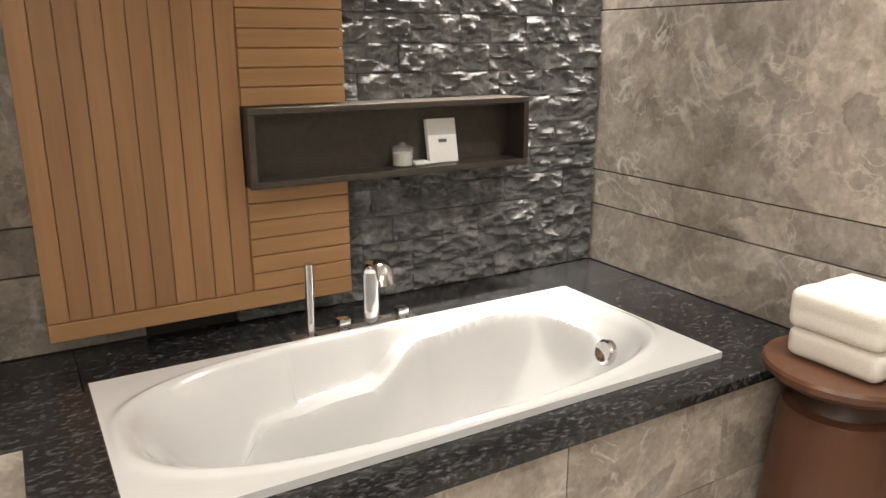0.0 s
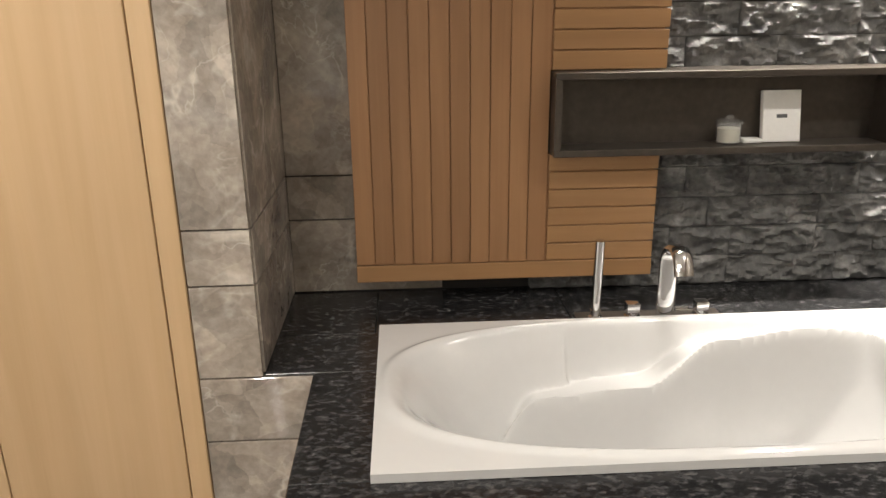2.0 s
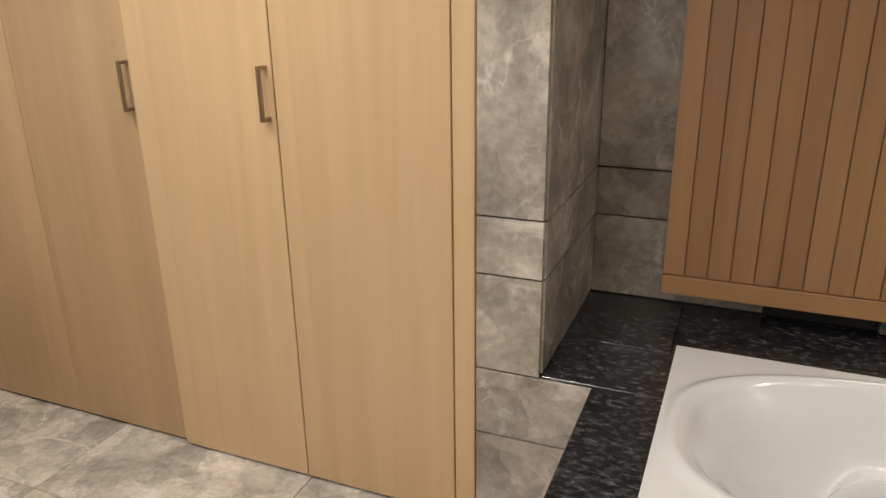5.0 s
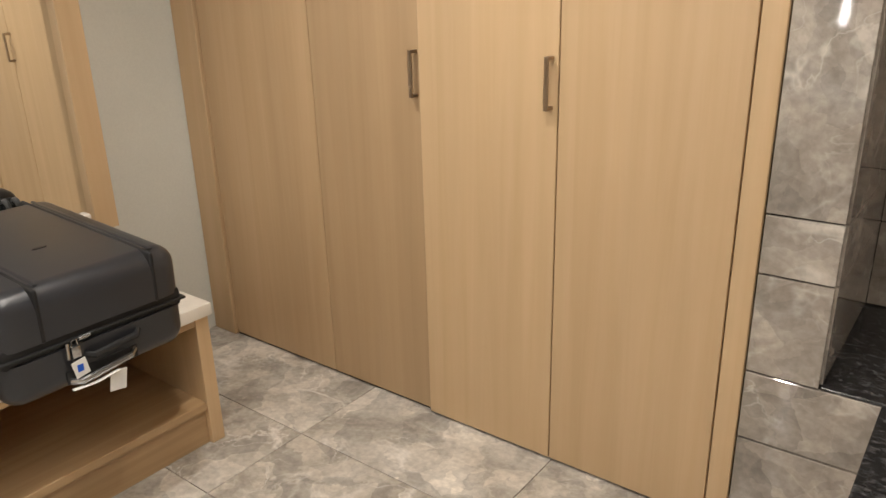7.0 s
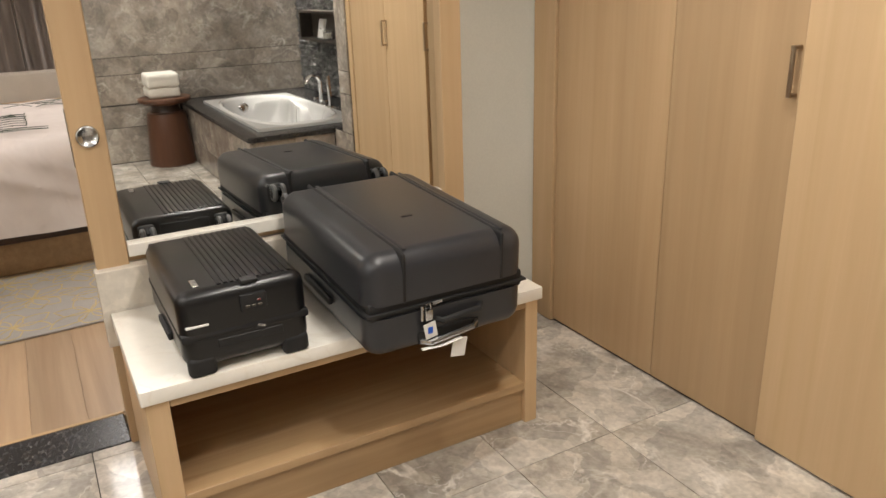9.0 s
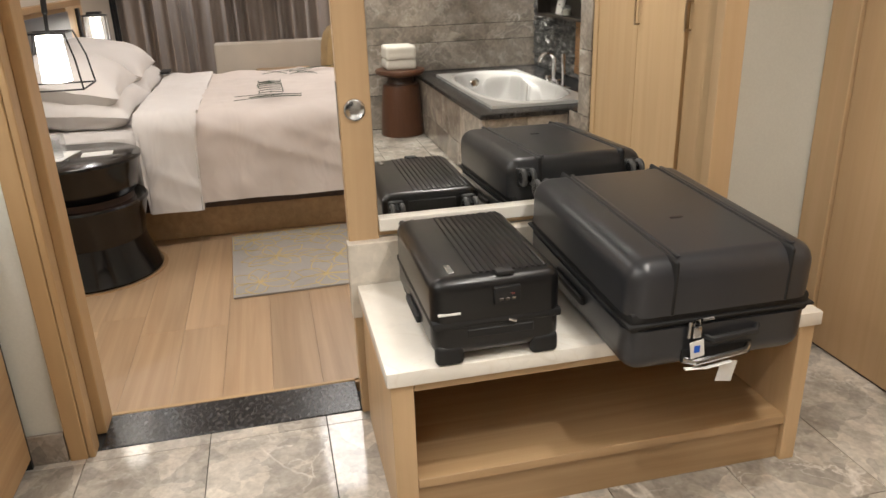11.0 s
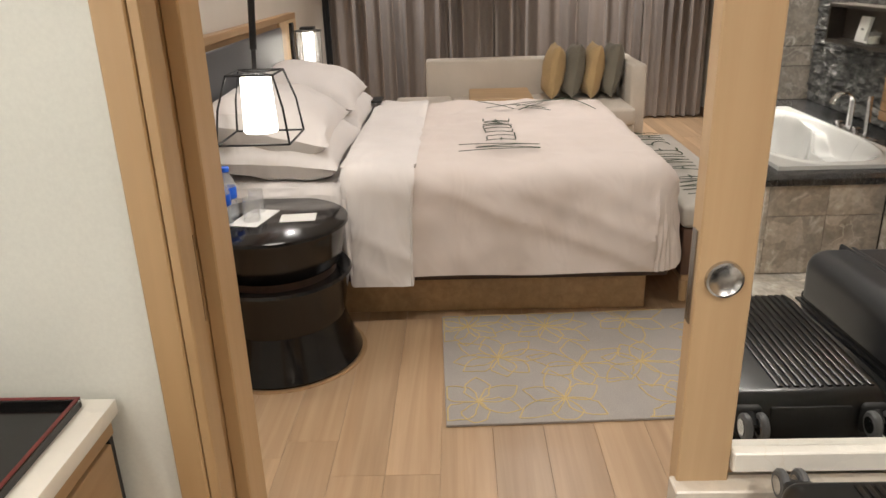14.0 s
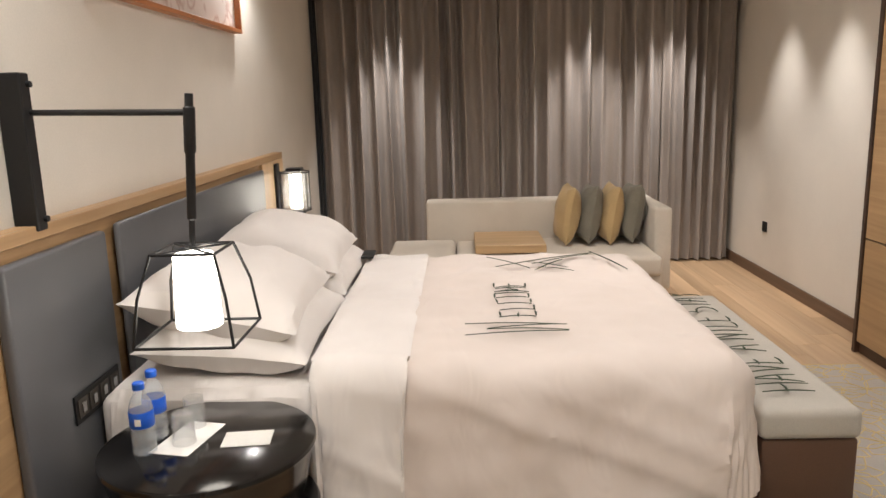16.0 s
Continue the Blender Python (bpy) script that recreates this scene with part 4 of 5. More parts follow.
# ---- bed ----
def drape(x0, x1, y0, y1, top, rad, drop, nx, ny, sides, seed=0, wrinkle=0.006, thick=0.02):
    """A cloth over a flat top: sides = how far it hangs past (x0, x1, y0, y1)."""
    bm = bmesh.new()
    ex0, ex1, ey0, ey1 = sides

    def place(u, v):
        px = x0 - ex0 + u * (x1 - x0 + ex0 + ex1)
        py = y0 - ey0 + v * (y1 - y0 + ey0 + ey1)
        qx, qy = min(max(px, x0), x1), min(max(py, y0), y1)
        d = Vector((px - qx, py - qy))
        s = max(abs(d.x), abs(d.y))
        z, o = top, 0.0
        if s > 0:
            lim = rad * math.pi / 2
            if s < lim:
                a = s / rad
                o, z = rad * math.sin(a), top - rad * (1 - math.cos(a))
            else:
                o, z = rad + 0.10 * (s - lim), top - rad - (s - lim) * 0.99
            d = d.normalized()
        hang = min(1.0, s / 0.25)
        w = noise.noise(Vector((px * 3.1, py * 3.1, seed))) * wrinkle * 1.6 + noise.noise(Vector((px * 9, py * 9, seed + 5))) * wrinkle * 0.7
        along = px * abs(d.y) + py * abs(d.x) if s > 0 else 0
        square = (1 - min(abs(d.x), abs(d.y)) / max(abs(d.x), abs(d.y), 1e-6)) ** 2 if s > 0 else 0
        fold = hang * square * 0.008 * math.sin(along * 9 + z * 7 + 3.5 * noise.noise(Vector((px * 1.3, py * 1.3, z * 2 + seed))) + 2 * noise.noise(Vector((px * 2, py * 2, seed + 9)))) if s > 0 else 0
        z += w * (1 - 0.6 * hang)
        slant = along * 2.2 + z * 5.0 if s > 0 else px * 1.2 + py * 2.6
        crease = (1 - abs(noise.noise(Vector((slant, z * 1.5 + px * 0.9, seed + 21))))) ** 7
        o += fold + w * hang + 0.014 * crease * hang * square
        z += 0.008 * crease * (1 - hang)
        return Vector((qx + d.x * o, qy + d.y * o, z))

    grid = [[bm.verts.new(place(i / nx, j / ny)) for j in range(ny + 1)] for i in range(nx + 1)]
    for i in range(nx):
        for j in range(ny):
            bm.faces.new((grid[i][j], grid[i + 1][j], grid[i + 1][j + 1], grid[i][j + 1]))
    bmesh.ops.recalc_face_normals(bm, faces=bm.faces)
    r = bmesh.ops.solidify(bm, geom=bm.faces[:], thickness=thick)
    return bm


BEDX0, BEDX1 = -6.58, -4.70     # far side, near side


def cushion(name, parent, mat, w, d, h, m, label="", seed=0):
    """A stuffed cushion, pinched at its corners."""
    bm = bmesh.new()
    n = 22

    def pos(i, j, s):
        u, v = -1 + 2 * i / n, -1 + 2 * j / n
        k = ((1 - abs(u) ** 2.6) * (1 - abs(v) ** 2.6))
        z = s * h / 2 * max(k, 0) ** 0.5
        pu = 1 - 0.07 * (1 - v * v) * abs(u) ** 3
        pv = 1 - 0.07 * (1 - u * u) * abs(v) ** 3
        p = Vector((u * w / 2 * pu, v * d / 2 * pv, z))
        p.z += noise.noise(Vector((u * 2.2, v * 2.2, seed * 3.1))) * h * 0.10 * (1 if k > 0.02 else 0.3)
        return p

    top = [[bm.verts.new(pos(i, j, 1)) for j in range(n + 1)] for i in range(n + 1)]
    bot = [[top[i][j] if i in (0, n) or j in (0, n) else bm.verts.new(pos(i, j, -1)) for j in range(n + 1)] for i in range(n + 1)]
    for g, f in ((top, 1), (bot, -1)):
        for i in range(n):
            for j in range(n):
                q = (g[i][j], g[i + 1][j], g[i + 1][j + 1], g[i][j + 1])
                bm.faces.new(q if f > 0 else q[::-1])
    bmesh.ops.transform(bm, matrix=m, verts=bm.verts)
    ob = part(name, bm, mat, parent, label)
    ob.data.shade_smooth()
    return ob


def bed():
    b = thing("bed", -5.6, -0.5, 0, "king-size bed with dark base and white mattress", "bed")
    part("plinth", box(BEDX0 + 0.05, -4.79, -1.62, 0.555, 0.0, 0.195, 0.004), M_OAKX, b, "oak plinth")
    part("base", box(BEDX0, -4.72, -1.66, 0.64, 0.196, 0.31, 0.012, 2), M_DARKWOOD, b, "dark wood bed base")
    part("mattress", box(BEDX0, BEDX1, -1.67, 0.62, 0.311, 0.66, 0.05, 4), M_LINEN, b)
    part("headboard_pad", box(-7.2, -5.03, -1.70, -1.672, 0.2, 1.235, 0.014, 4), M_LEATHER, b, "padded charcoal leather headboard")
    sh = thing("bed_sheet", -5.6, -1.2, 0.66, "white cotton fitted sheet", "sheet")
    part("cloth", drape(BEDX0 + 0.05, BEDX1 - 0.05, -1.62, -0.62, 0.675, 0.05, 0, 50, 26, (0.30, 0.30, 0.0, 0.0), 3, 0.008, 0.01), M_LINEN, sh)
    d = thing("duvet", -5.6, -0.1, 0.66, "white cotton duvet with folded-back top edge", "duvet")
    part("cloth", drape(BEDX0 + 0.07, BEDX1 - 0.09, -0.60, 0.54, 0.752, 0.13, 0, 110, 80, (0.52, 0.57, 0.02, 0.56), 7, 0.015, 0.03), M_DUVET, d)
    part("turned_flap", drape(BEDX0 + 0.05, BEDX1 - 0.07, -0.86, -0.59, 0.772, 0.12, 0, 110, 20, (0.50, 0.62, 0.05, 0.035), 12, 0.012, 0.03), M_LINEN, d)
    g = "pillows on the bed"
    for x in (-5.20, -6.15):
        for k, (y, z, tilt, sz) in enumerate(((-1.23, 0.775, 4, 1.0), (-1.28, 0.925, 12, 1.0))):
            p = thing("pillow", x, y, z, "plump white cotton pillow", "pillow", g)
            m = Matrix.Translation((x, y, z)) @ Matrix.Rotation(radians(-tilt), 4, "X") @ Matrix.Rotation(radians(3 * (k - 0.5)), 4, "Z")
            cushion("pillow_case", p, M_LINEN, 0.90, 0.64, 0.27 if k == 0 else 0.29, m, seed=k + x)
    r = thing("television_remote", -6.42, -0.86, 0.78, "dark remote control lying on the bed", "remote")
    part("body", box(-6.50, -6.33, -0.93, -0.86, 0.792, 0.81, 0.006, 2), M_RUBBER, r)
    # panelled wall behind the bed
    h = thing("headboard_wall_panel", -5.9, -1.73, 0, "light oak wall frame with charcoal leather pads", "headboard")
    part("oak_board", box(-7.86, -3.5, BL, -1.722, 0.0, 1.308, 0.004), M_OAKX, h)
    part("top_cap", box(-7.86, -3.5, -1.7215, -1.700, 1.262, 1.308, 0.003), M_OAKX, h)
    part("end_post", box(-7.86, -7.27, -1.7215, -1.70, 0.0, 1.261, 0.003), M_OAK, h)
    pad = part("side_pad", box(-4.945, -4.30, -1.7215, -1.682, 0.1, 1.222, 0.014, 3), M_LEATHER, h, "charcoal leather pad")
    s = thing("switch_panel", -4.73, -1.68, 0.66, "dark bedside panel of sockets and switches", "switch")
    part("plate", box(-4.90, -4.57, -1.6815, -1.674, 0.61, 0.715, 0.003), M_BLACKMETAL, s)
    for k in range(4):
        a = -4.885 + 0.078 * k
        part("module", box(a, a + 0.066, -1.6735, -1.670, 0.63, 0.696, 0.002), M_NICHE, s)
        part("rocker", box(a + 0.02, a + 0.046, -1.6695, -1.666, 0.645, 0.682, 0.002), M_STEEL, s)


bed()


# ---- lettering of leaves ----
STROKES = {
    "W": ((0, 1, 0.25, 0), (0.25, 0, 0.5, 0.8), (0.5, 0.8, 0.75, 0), (0.75, 0, 1, 1)), "E": ((0, 0, 0, 1), (0, 1, 1, 1), (0, 0.5, 0.8, 0.5), (0, 0, 1, 0)),
    "L": ((0, 1, 0, 0), (0, 0, 1, 0)), "C": ((0, 0, 0, 1), (0, 1, 1, 1), (0, 0, 1, 0)), "O": ((0, 0, 0, 1), (0, 1, 1, 1), (1, 1, 1, 0), (0, 0, 1, 0)),
    "M": ((0, 0, 0.1, 1), (0.1, 1, 0.5, 0.3), (0.5, 0.3, 0.9, 1), (0.9, 1, 1, 0)), "H": ((0, 0, 0, 1), (1, 0, 1, 1), (0, 0.5, 1, 0.5)),
    "A": ((0, 0, 0.5, 1), (0.5, 1, 1, 0), (0.2, 0.4, 0.8, 0.4)), "V": ((0, 1, 0.5, 0), (0.5, 0, 1, 1)), "N": ((0, 0, 0, 1), (0, 1, 1, 0), (1, 0, 1, 1)),
    "I": ((0.5, 0, 0.5, 1),), "S": ((1, 1, 0, 0.9), (0, 0.9, 0, 0.55), (0, 0.55, 1, 0.45), (1, 0.45, 1, 0.1), (1, 0.1, 0, 0)),
    "T": ((0, 1, 1, 1), (0.5, 0, 0.5, 1)), "Y": ((0, 1, 0.5, 0.5), (1, 1, 0.5, 0.5), (0.5, 0.5, 0.5, 0)),
}


def blade(p, q, z, w, parent, name="leaf_blade"):
    """A thin leaf from p to q, tapered at both ends and a little arched."""
    bm = bmesh.new()
    a, b = Vector((*p, z)), Vector((*q, z))
    d = b - a
    side = Vector((-d.y, d.x, 0)).normalized()
    rows = []
    for k in range(7):
        t = k / 6
        hw = w * (0.25 + 0.75 * math.sin(math.pi * min(max(t, 0.04), 0.96)))
        c = a + d * t + Vector((0, 0, 0.006 + 0.006 * math.sin(math.pi * t)))
        rows.append([bm.verts.new(c - side * hw), bm.verts.new(c + Vector((0, 0, 0.003))), bm.verts.new(c + side * hw)])
    for r, s in zip(rows, rows[1:]):
        for k in range(2):
            bm.faces.new((r[k], r[k + 1], s[k + 1], s[k]))
    bmesh.ops.solidify(bm, geom=bm.faces[:], thickness=0.002)
    part(name, bm, M_LEAF, parent)


def leaf_word(word, x, y, z, dx, h, lab, wide=0.8, w=0.005):
    """Letters that run towards -x, their tops towards -y."""
    rnd = random.Random(word)
    for ch in word:
        if ch == " ":
            x -= dx * 0.6
            continue
        g = thing("leaf_letter", x - dx / 2, y, z, lab % ch, "lettering", "leaf letters " + word.split()[0].lower())
        for a, b, c, d in STROKES[ch]:
            j = lambda: rnd.uniform(-0.006, 0.006)
            blade((x - a * dx * wide + j(), y - b * h + j()), (x - c * dx * wide + j(), y - d * h + j()), z, w, g)
        x -= dx


leaf_word("W", -4.99, 0.05, 0.765, 0.18, 0.40, "large letter %s laid out in dark green leaves")
leaf_word("ELCOME", -5.22, -0.055, 0.765, 0.098, 0.155, "letter %s laid out in dark green leaves on the duvet")
leaf_word("HAVE A NICE STAY", -4.92, 0.965, 0.538, 0.098, 0.20, "letter %s laid out in dark green leaves on the bench", 0.8, 0.007)
sprig = thing("leaf_spray", -6.3, 0.15, 0.765, "spray of thin dark palm leaves on the duvet", "leaves")
for k, (p, q) in enumerate((((-6.15, -0.18), (-6.45, 0.38)), ((-6.5, 0.38), (-6.02, 0.50)), ((-6.2, 0.02), (-6.42, 0.36)), ((-6.05, 0.02), (-6.3, 0.2)), ((-6.12, 0.05), (-6.02, 0.22)), ((-6.1, 0.0), (-6.4, -0.22)), ((-6.25, 0.0), (-6.1, 0.2)))):
    blade(p, q, 0.766, 0.008, sprig)


# ---- bench at the foot ----
def foot_bench():
    o = thing("foot_bench", -5.6, 0.88, 0, "upholstered foot bench on brown leather box base", "bench")
    x0, x1, y0, y1 = -6.38, -4.77, 0.705, 1.075
    part("cushion", box(x0, x1, y0, y1, 0.415, 0.53, 0.03, 4), M_OTTO, o, "grey-beige seat cushion")
    part("box_base", box(x0 + 0.01, x1 - 0.01, y0 + 0.01, y1 - 0.01, 0.17, 0.4145, 0.012, 2), M_BROWNLEATHER, o)
    part("leg_frame", box(x0 + 0.02, x1 - 0.02, y0 + 0.02, y1 - 0.005, 0.135, 0.1695, 0.004), M_OAKX, o)
    for x in (x0 + 0.1, x1 - 0.1):
        for y in (y0 + 0.06, y1 - 0.05):
            part("leg", lathe([(0.0, 0.0), (0.016, 0.0), (0.024, 0.1345), (0.0, 0.1345)], x, y, 0, 14), M_OAK, o)


foot_bench()


# ---- nightstand and what stands on it ----
def nightstand():
    x, y = -4.40, -1.165
    n = thing("nightstand", x, y, 0, "round black lacquer drum nightstand", "nightstand")
    part("top_drum", lathe([(0.0, 0.44), (0.27, 0.44), (0.288, 0.46), (0.318, 0.60), (0.330, 0.622), (0.328, 0.634), (0.318, 0.638), (0.0, 0.638)], x, y, 0, 64), M_LACQUER, n)
    part("waist", lathe([(0.0, 0.40), (0.262, 0.40), (0.262, 0.44), (0.0, 0.44)], x, y, 0, 48), M_DARKWOOD, n)
    part("middle_drum", lathe([(0.0, 0.20), (0.285, 0.20), (0.295, 0.26), (0.318, 0.37), (0.330, 0.40), (0.322, 0.412), (0.27, 0.405), (0.0, 0.40)], x, y, 0, 64), M_LACQUER, n)
    part("foot_drum", lathe([(0.0, 0.004), (0.345, 0.004), (0.352, 0.015), (0.33, 0.06), (0.30, 0.14), (0.286, 0.20), (0.0, 0.20)], x, y, 0, 64), M_LACQUER, n)
    part("skirting_ring", lathe([(0.35, 0.0), (0.372, 0.0), (0.372, 0.003), (0.35, 0.0035)], x, y, 0, 64), M_OAKX, n)
    z = 0.638
    for bx, by in ((-4.32, -1.335), (-4.425, -1.34)):
        b = thing("water_bottle", bx, by, z, "plastic water bottle with blue cap and label", "bottle", "bottles on the nightstand")
        part("bottle", lathe([(r * 1.13, h * 1.15) for r, h in [(0.0, 0.003), (0.026, 0.0), (0.031, 0.006), (0.031, 0.06), (0.029, 0.066), (0.031, 0.072), (0.031, 0.125), (0.027, 0.145), (0.013, 0.168), (0.0125, 0.178), (0.0, 0.178)]], bx, by, z, 28), M_WATER, b)
        part("label_band", lathe([(r * 1.13, h * 1.15) for r, h in [(0.0316, 0.078), (0.0322, 0.079), (0.0322, 0.120), (0.0316, 0.121)]], bx, by, z, 28), M_BLUE, b, "blue paper label")
        part("label_mark", box(bx + 0.0360, bx + 0.0372, by - 0.006, by + 0.012, z + 0.101, z + 0.122), M_PAPER, b)
        part("cap", lathe([(r * 1.13, h * 1.15) for r, h in [(0.0, 0.178), (0.0155, 0.178), (0.0155, 0.193), (0.013, 0.196), (0.0, 0.196)]], bx, by, z, 24), M_BLUE, b, "blue screw cap")
    nap = box(-0.115, 0.115, -0.065, 0.065, z + 0.0005, z + 0.0035, 0.001)
    bmesh.ops.rotate(nap, verts=nap.verts, matrix=Matrix.Rotation(radians(-12), 3, "Z"))
    bmesh.ops.translate(nap, verts=nap.verts, vec=(-4.41, -1.235, 0))
    solid("napkin", nap, M_PAPER, "white paper napkin under the glasses", "napkin")
    tumbler(-4.375, -1.235, z + 0.004, 0.098, 0.036)
    tumbler(-4.50, -1.245, z + 0.004, 0.098, 0.036)
    card = box(-0.052, 0.052, -0.075, 0.075, z + 0.0005, z + 0.003, 0.0005)
    bmesh.ops.rotate(card, verts=card.verts, matrix=Matrix.Rotation(radians(6), 3, "Z"))
    bmesh.ops.translate(card, verts=card.verts, vec=(-4.40, -1.045, 0))
    solid("note_card", card, M_PAPER, "white printed card on the nightstand", "card")


nightstand()


def swing_lamp():
    l = thing("wall_lamp", -4.45, -1.4, 1.3, "black metal swing-arm wall lamp with cage shade, lit", "lamp")
    part("wall_plate", box(-4.585, -4.53, -1.7695, -1.690, 1.29, 1.78, 0.004), M_BLACKMETAL, l)
    for z in (1.325, 1.745):
        bm = lathe([(0.0, 0.012), (0.010, 0.011), (0.011, 0.0)], 0, 0, 0, 14)
        bmesh.ops.rotate(bm, verts=bm.verts, matrix=Matrix.Rotation(radians(-90), 3, "X"))
        bmesh.ops.translate(bm, verts=bm.verts, vec=(-4.572, -1.690, z))
        part("bolt", bm, M_BLACKMETAL, l)
    cx, cy = -4.385, -1.155
    part("arm", tube([(-4.572, -1.69, 1.658), (cx, cy + 0.028, 1.648)], 0.0095, 12), M_BLACKMETAL, l)
    rod = (lathe([(0.0, 0.0), (0.009, 0.0), (0.009, 0.075), (0.0135, 0.08), (0.0135, 0.27), (0.017, 0.275), (0.017, 0.40), (0.012, 0.405), (0.012, 0.44), (0.0, 0.44)], cx, cy, 1.262, 20))
    bmesh.ops.rotate(rod, cent=(cx, cy, 1.262), verts=rod.verts, matrix=Matrix.Rotation(radians(-4), 3, "X"))
    part("rod", rod, M_BLACKMETAL, l)
    zt, zb, a, c, r = 1.252, 0.992, 0.092, 0.143, 0.0045
    S = ((1, 1), (1, -1), (-1, -1), (-1, 1))
    for k in range(4):
        (i, j), (p, q) = S[k], S[(k + 1) % 4]
        part("cage_bar", tube([(cx + a * i, cy + a * j, zt), (cx + a * p, cy + a * q, zt)], r, 6), M_BLACKMETAL, l)
        part("cage_bar", tube([(cx + c * i, cy + c * j, zb), (cx + c * p, cy + c * q, zb)], r, 6), M_BLACKMETAL, l)
        mid = a + (c - a) * 0.68
        part("cage_bar", tube([(cx + a * i, cy + a * j, zt), (cx + mid * i, cy + mid * j, 1.13), (cx + c * i, cy + c * j, zb)], r, 6), M_BLACKMETAL, l)
        part("cage_bar", tube([(cx, cy, zt), (cx + a * i, cy + a * j, zt)], r * 0.8, 6), M_BLACKMETAL, l)
    part("shade", lathe([(0.0, 0.0), (0.066, 0.0), (0.068, 0.004), (0.060, 0.215), (0.056, 0.22), (0.0, 0.22)], cx, cy, 1.018, 40), M_SHADE, l, "glowing white fabric shade")


swing_lamp()


def sconce():
    x, y = -7.62, -1.560
    s = thing("wall_sconce", x, y, 0.9, "black metal wall lantern with lit white shade", "lamp")
    part("wall_plate", box(-7.65, -7.57, -1.6995, -1.675, 0.86, 1.24, 0.004), M_BLACKMETAL, s)
    part("shade", lathe([(0.0, 0.0), (0.043, 0.0), (0.043, 0.25), (0.0, 0.25)], x, y, 0.91, 28), M_SHADE, s, "glowing white glass shade")
    for z in (0.90, 1.175):
        ringp = [(x + 0.105 * math.cos(k * math.pi / 10), y + 0.105 * math.sin(k * math.pi / 10), z) for k in range(21)]
        part("ring", tube(ringp, 0.005, 6), M_BLACKMETAL, s)
        part("bracket", tube([(x, -1.675, z), (x, y - 0.105, z)], 0.006, 6), M_BLACKMETAL, s)
    for k in range(6):
        a = k * math.pi / 3
        part("cage_bar", tube([(x + 0.105 * math.cos(a), y + 0.105 * math.sin(a), 0.90), (x + 0.105 * math.cos(a), y + 0.105 * math.sin(a), 1.175)], 0.004, 6), M_BLACKMETAL, s)
    part("cap", box(x - 0.055, x + 0.055, y - 0.055, y + 0.055, 1.182, 1.205, 0.003), M_BLACKMETAL, s)
    part("foot", box(x - 0.055, x + 0.055, y - 0.055, y + 0.055, 0.865, 0.885, 0.003), M_BLACKMETAL, s)
    part("glass", lathe([(0.099, 0.0), (0.099, 0.26), (0.096, 0.26), (0.096, 0.0), (0.099, 0.0)], x, y, 0.908, 32), M_GLASS, s)


sconce()


def picture():
    p = thing("framed_picture", -6.0, -1.74, 2.09, "pale abstract print in an orange-brown wooden frame", "picture")
    x0, x1, z0, z1 = -7.10, -5.10, 2.105, 2.62
    part("print", box(x0 + 0.02, x1 - 0.02, -1.768, -1.752, z0 + 0.02, z1 - 0.02), M_PRINT, p)
    for a in ((x0, x1, z0, z0 + 0.022), (x0, x1, z1 - 0.022, z1)):
        part("frame_rail", box(a[0], a[1], -1.769, -1.715, a[2], a[3], 0.002), M_COPPER, p)
    for a in ((x0, x0 + 0.022), (x1 - 0.022, x1)):
        part("frame_stile", box(a[0], a[1], -1.769, -1.716, z0 + 0.0225, z1 - 0.0225, 0.002), M_COPPER, p)


picture()


# ---- sofa ----
def sofa():
    s = thing("sofa", -8.4, 0.3, 0, "oatmeal fabric daybed sofa with low back", "sofa")
    part("back", box(-8.86, -8.66, -0.66, 1.30, 0.12, 0.79, 0.025, 3), M_SOFA, s)
    part("arm", box(-8.655, -8.02, 1.165, 1.30, 0.12, 0.787, 0.03, 3), M_SOFA, s)
    part("base", box(-8.655, -7.78, -0.40, 1.16, 0.12, 0.30, 0.012, 2), M_SOFA, s)
    part("seat_cushion", box(-8.655, -7.74, 0.30, 1.16, 0.302, 0.455, 0.035, 4), M_SOFA, s)
    part("seat_cushion", box(-8.655, -7.74, -0.40, 0.294, 0.302, 0.445, 0.035, 4), M_SOFA, s)
    for x in (-8.75, -7.9):
        for y in (-0.3, 1.1):
            part("foot", box(x - 0.03, x + 0.03, y - 0.03, y + 0.03, 0, 0.119, 0.003), M_DARKWOOD, s)
    o = thing("sofa_ottoman", -8.4, -0.7, 0, "oatmeal fabric ottoman beside the sofa", "ottoman")
    part("cushion", box(-8.64, -7.85, -0.95, -0.41, 0.302, 0.46, 0.04, 4), M_SOFA, o)
    part("base", box(-8.64, -7.86, -0.94, -0.42, 0.0, 0.30, 0.012, 2), M_SOFA, o)
    t = thing("wooden_tray_table", -8.3, 0.02, 0.45, "oak tray table resting on the sofa seat", "tray")
    part("board", box(-8.60, -7.98, -0.25, 0.31, 0.4565, 0.525, 0.006), M_OAKH, t)
    for k, (y, mat, lab) in enumerate(((0.53, M_GOLD, "ochre patterned"), (0.71, M_GREY, "olive grey"), (0.885, M_GOLD, "ochre patterned"), (1.06, M_GREY, "olive grey"))):
        p = thing("throw_pillow", -8.42, y, 0.455, lab + " square throw pillow standing on the sofa", "cushion", "pillows on the sofa")
        m = Matrix.Translation((-8.42, y, 0.70)) @ Matrix.Rotation(radians(90 - 9), 4, "X") @ Matrix.Rotation(radians(4 * (k % 2)), 4, "Z")
        cushion("cover", p, mat, 0.46, 0.48, 0.19, m, seed=k)


sofa()


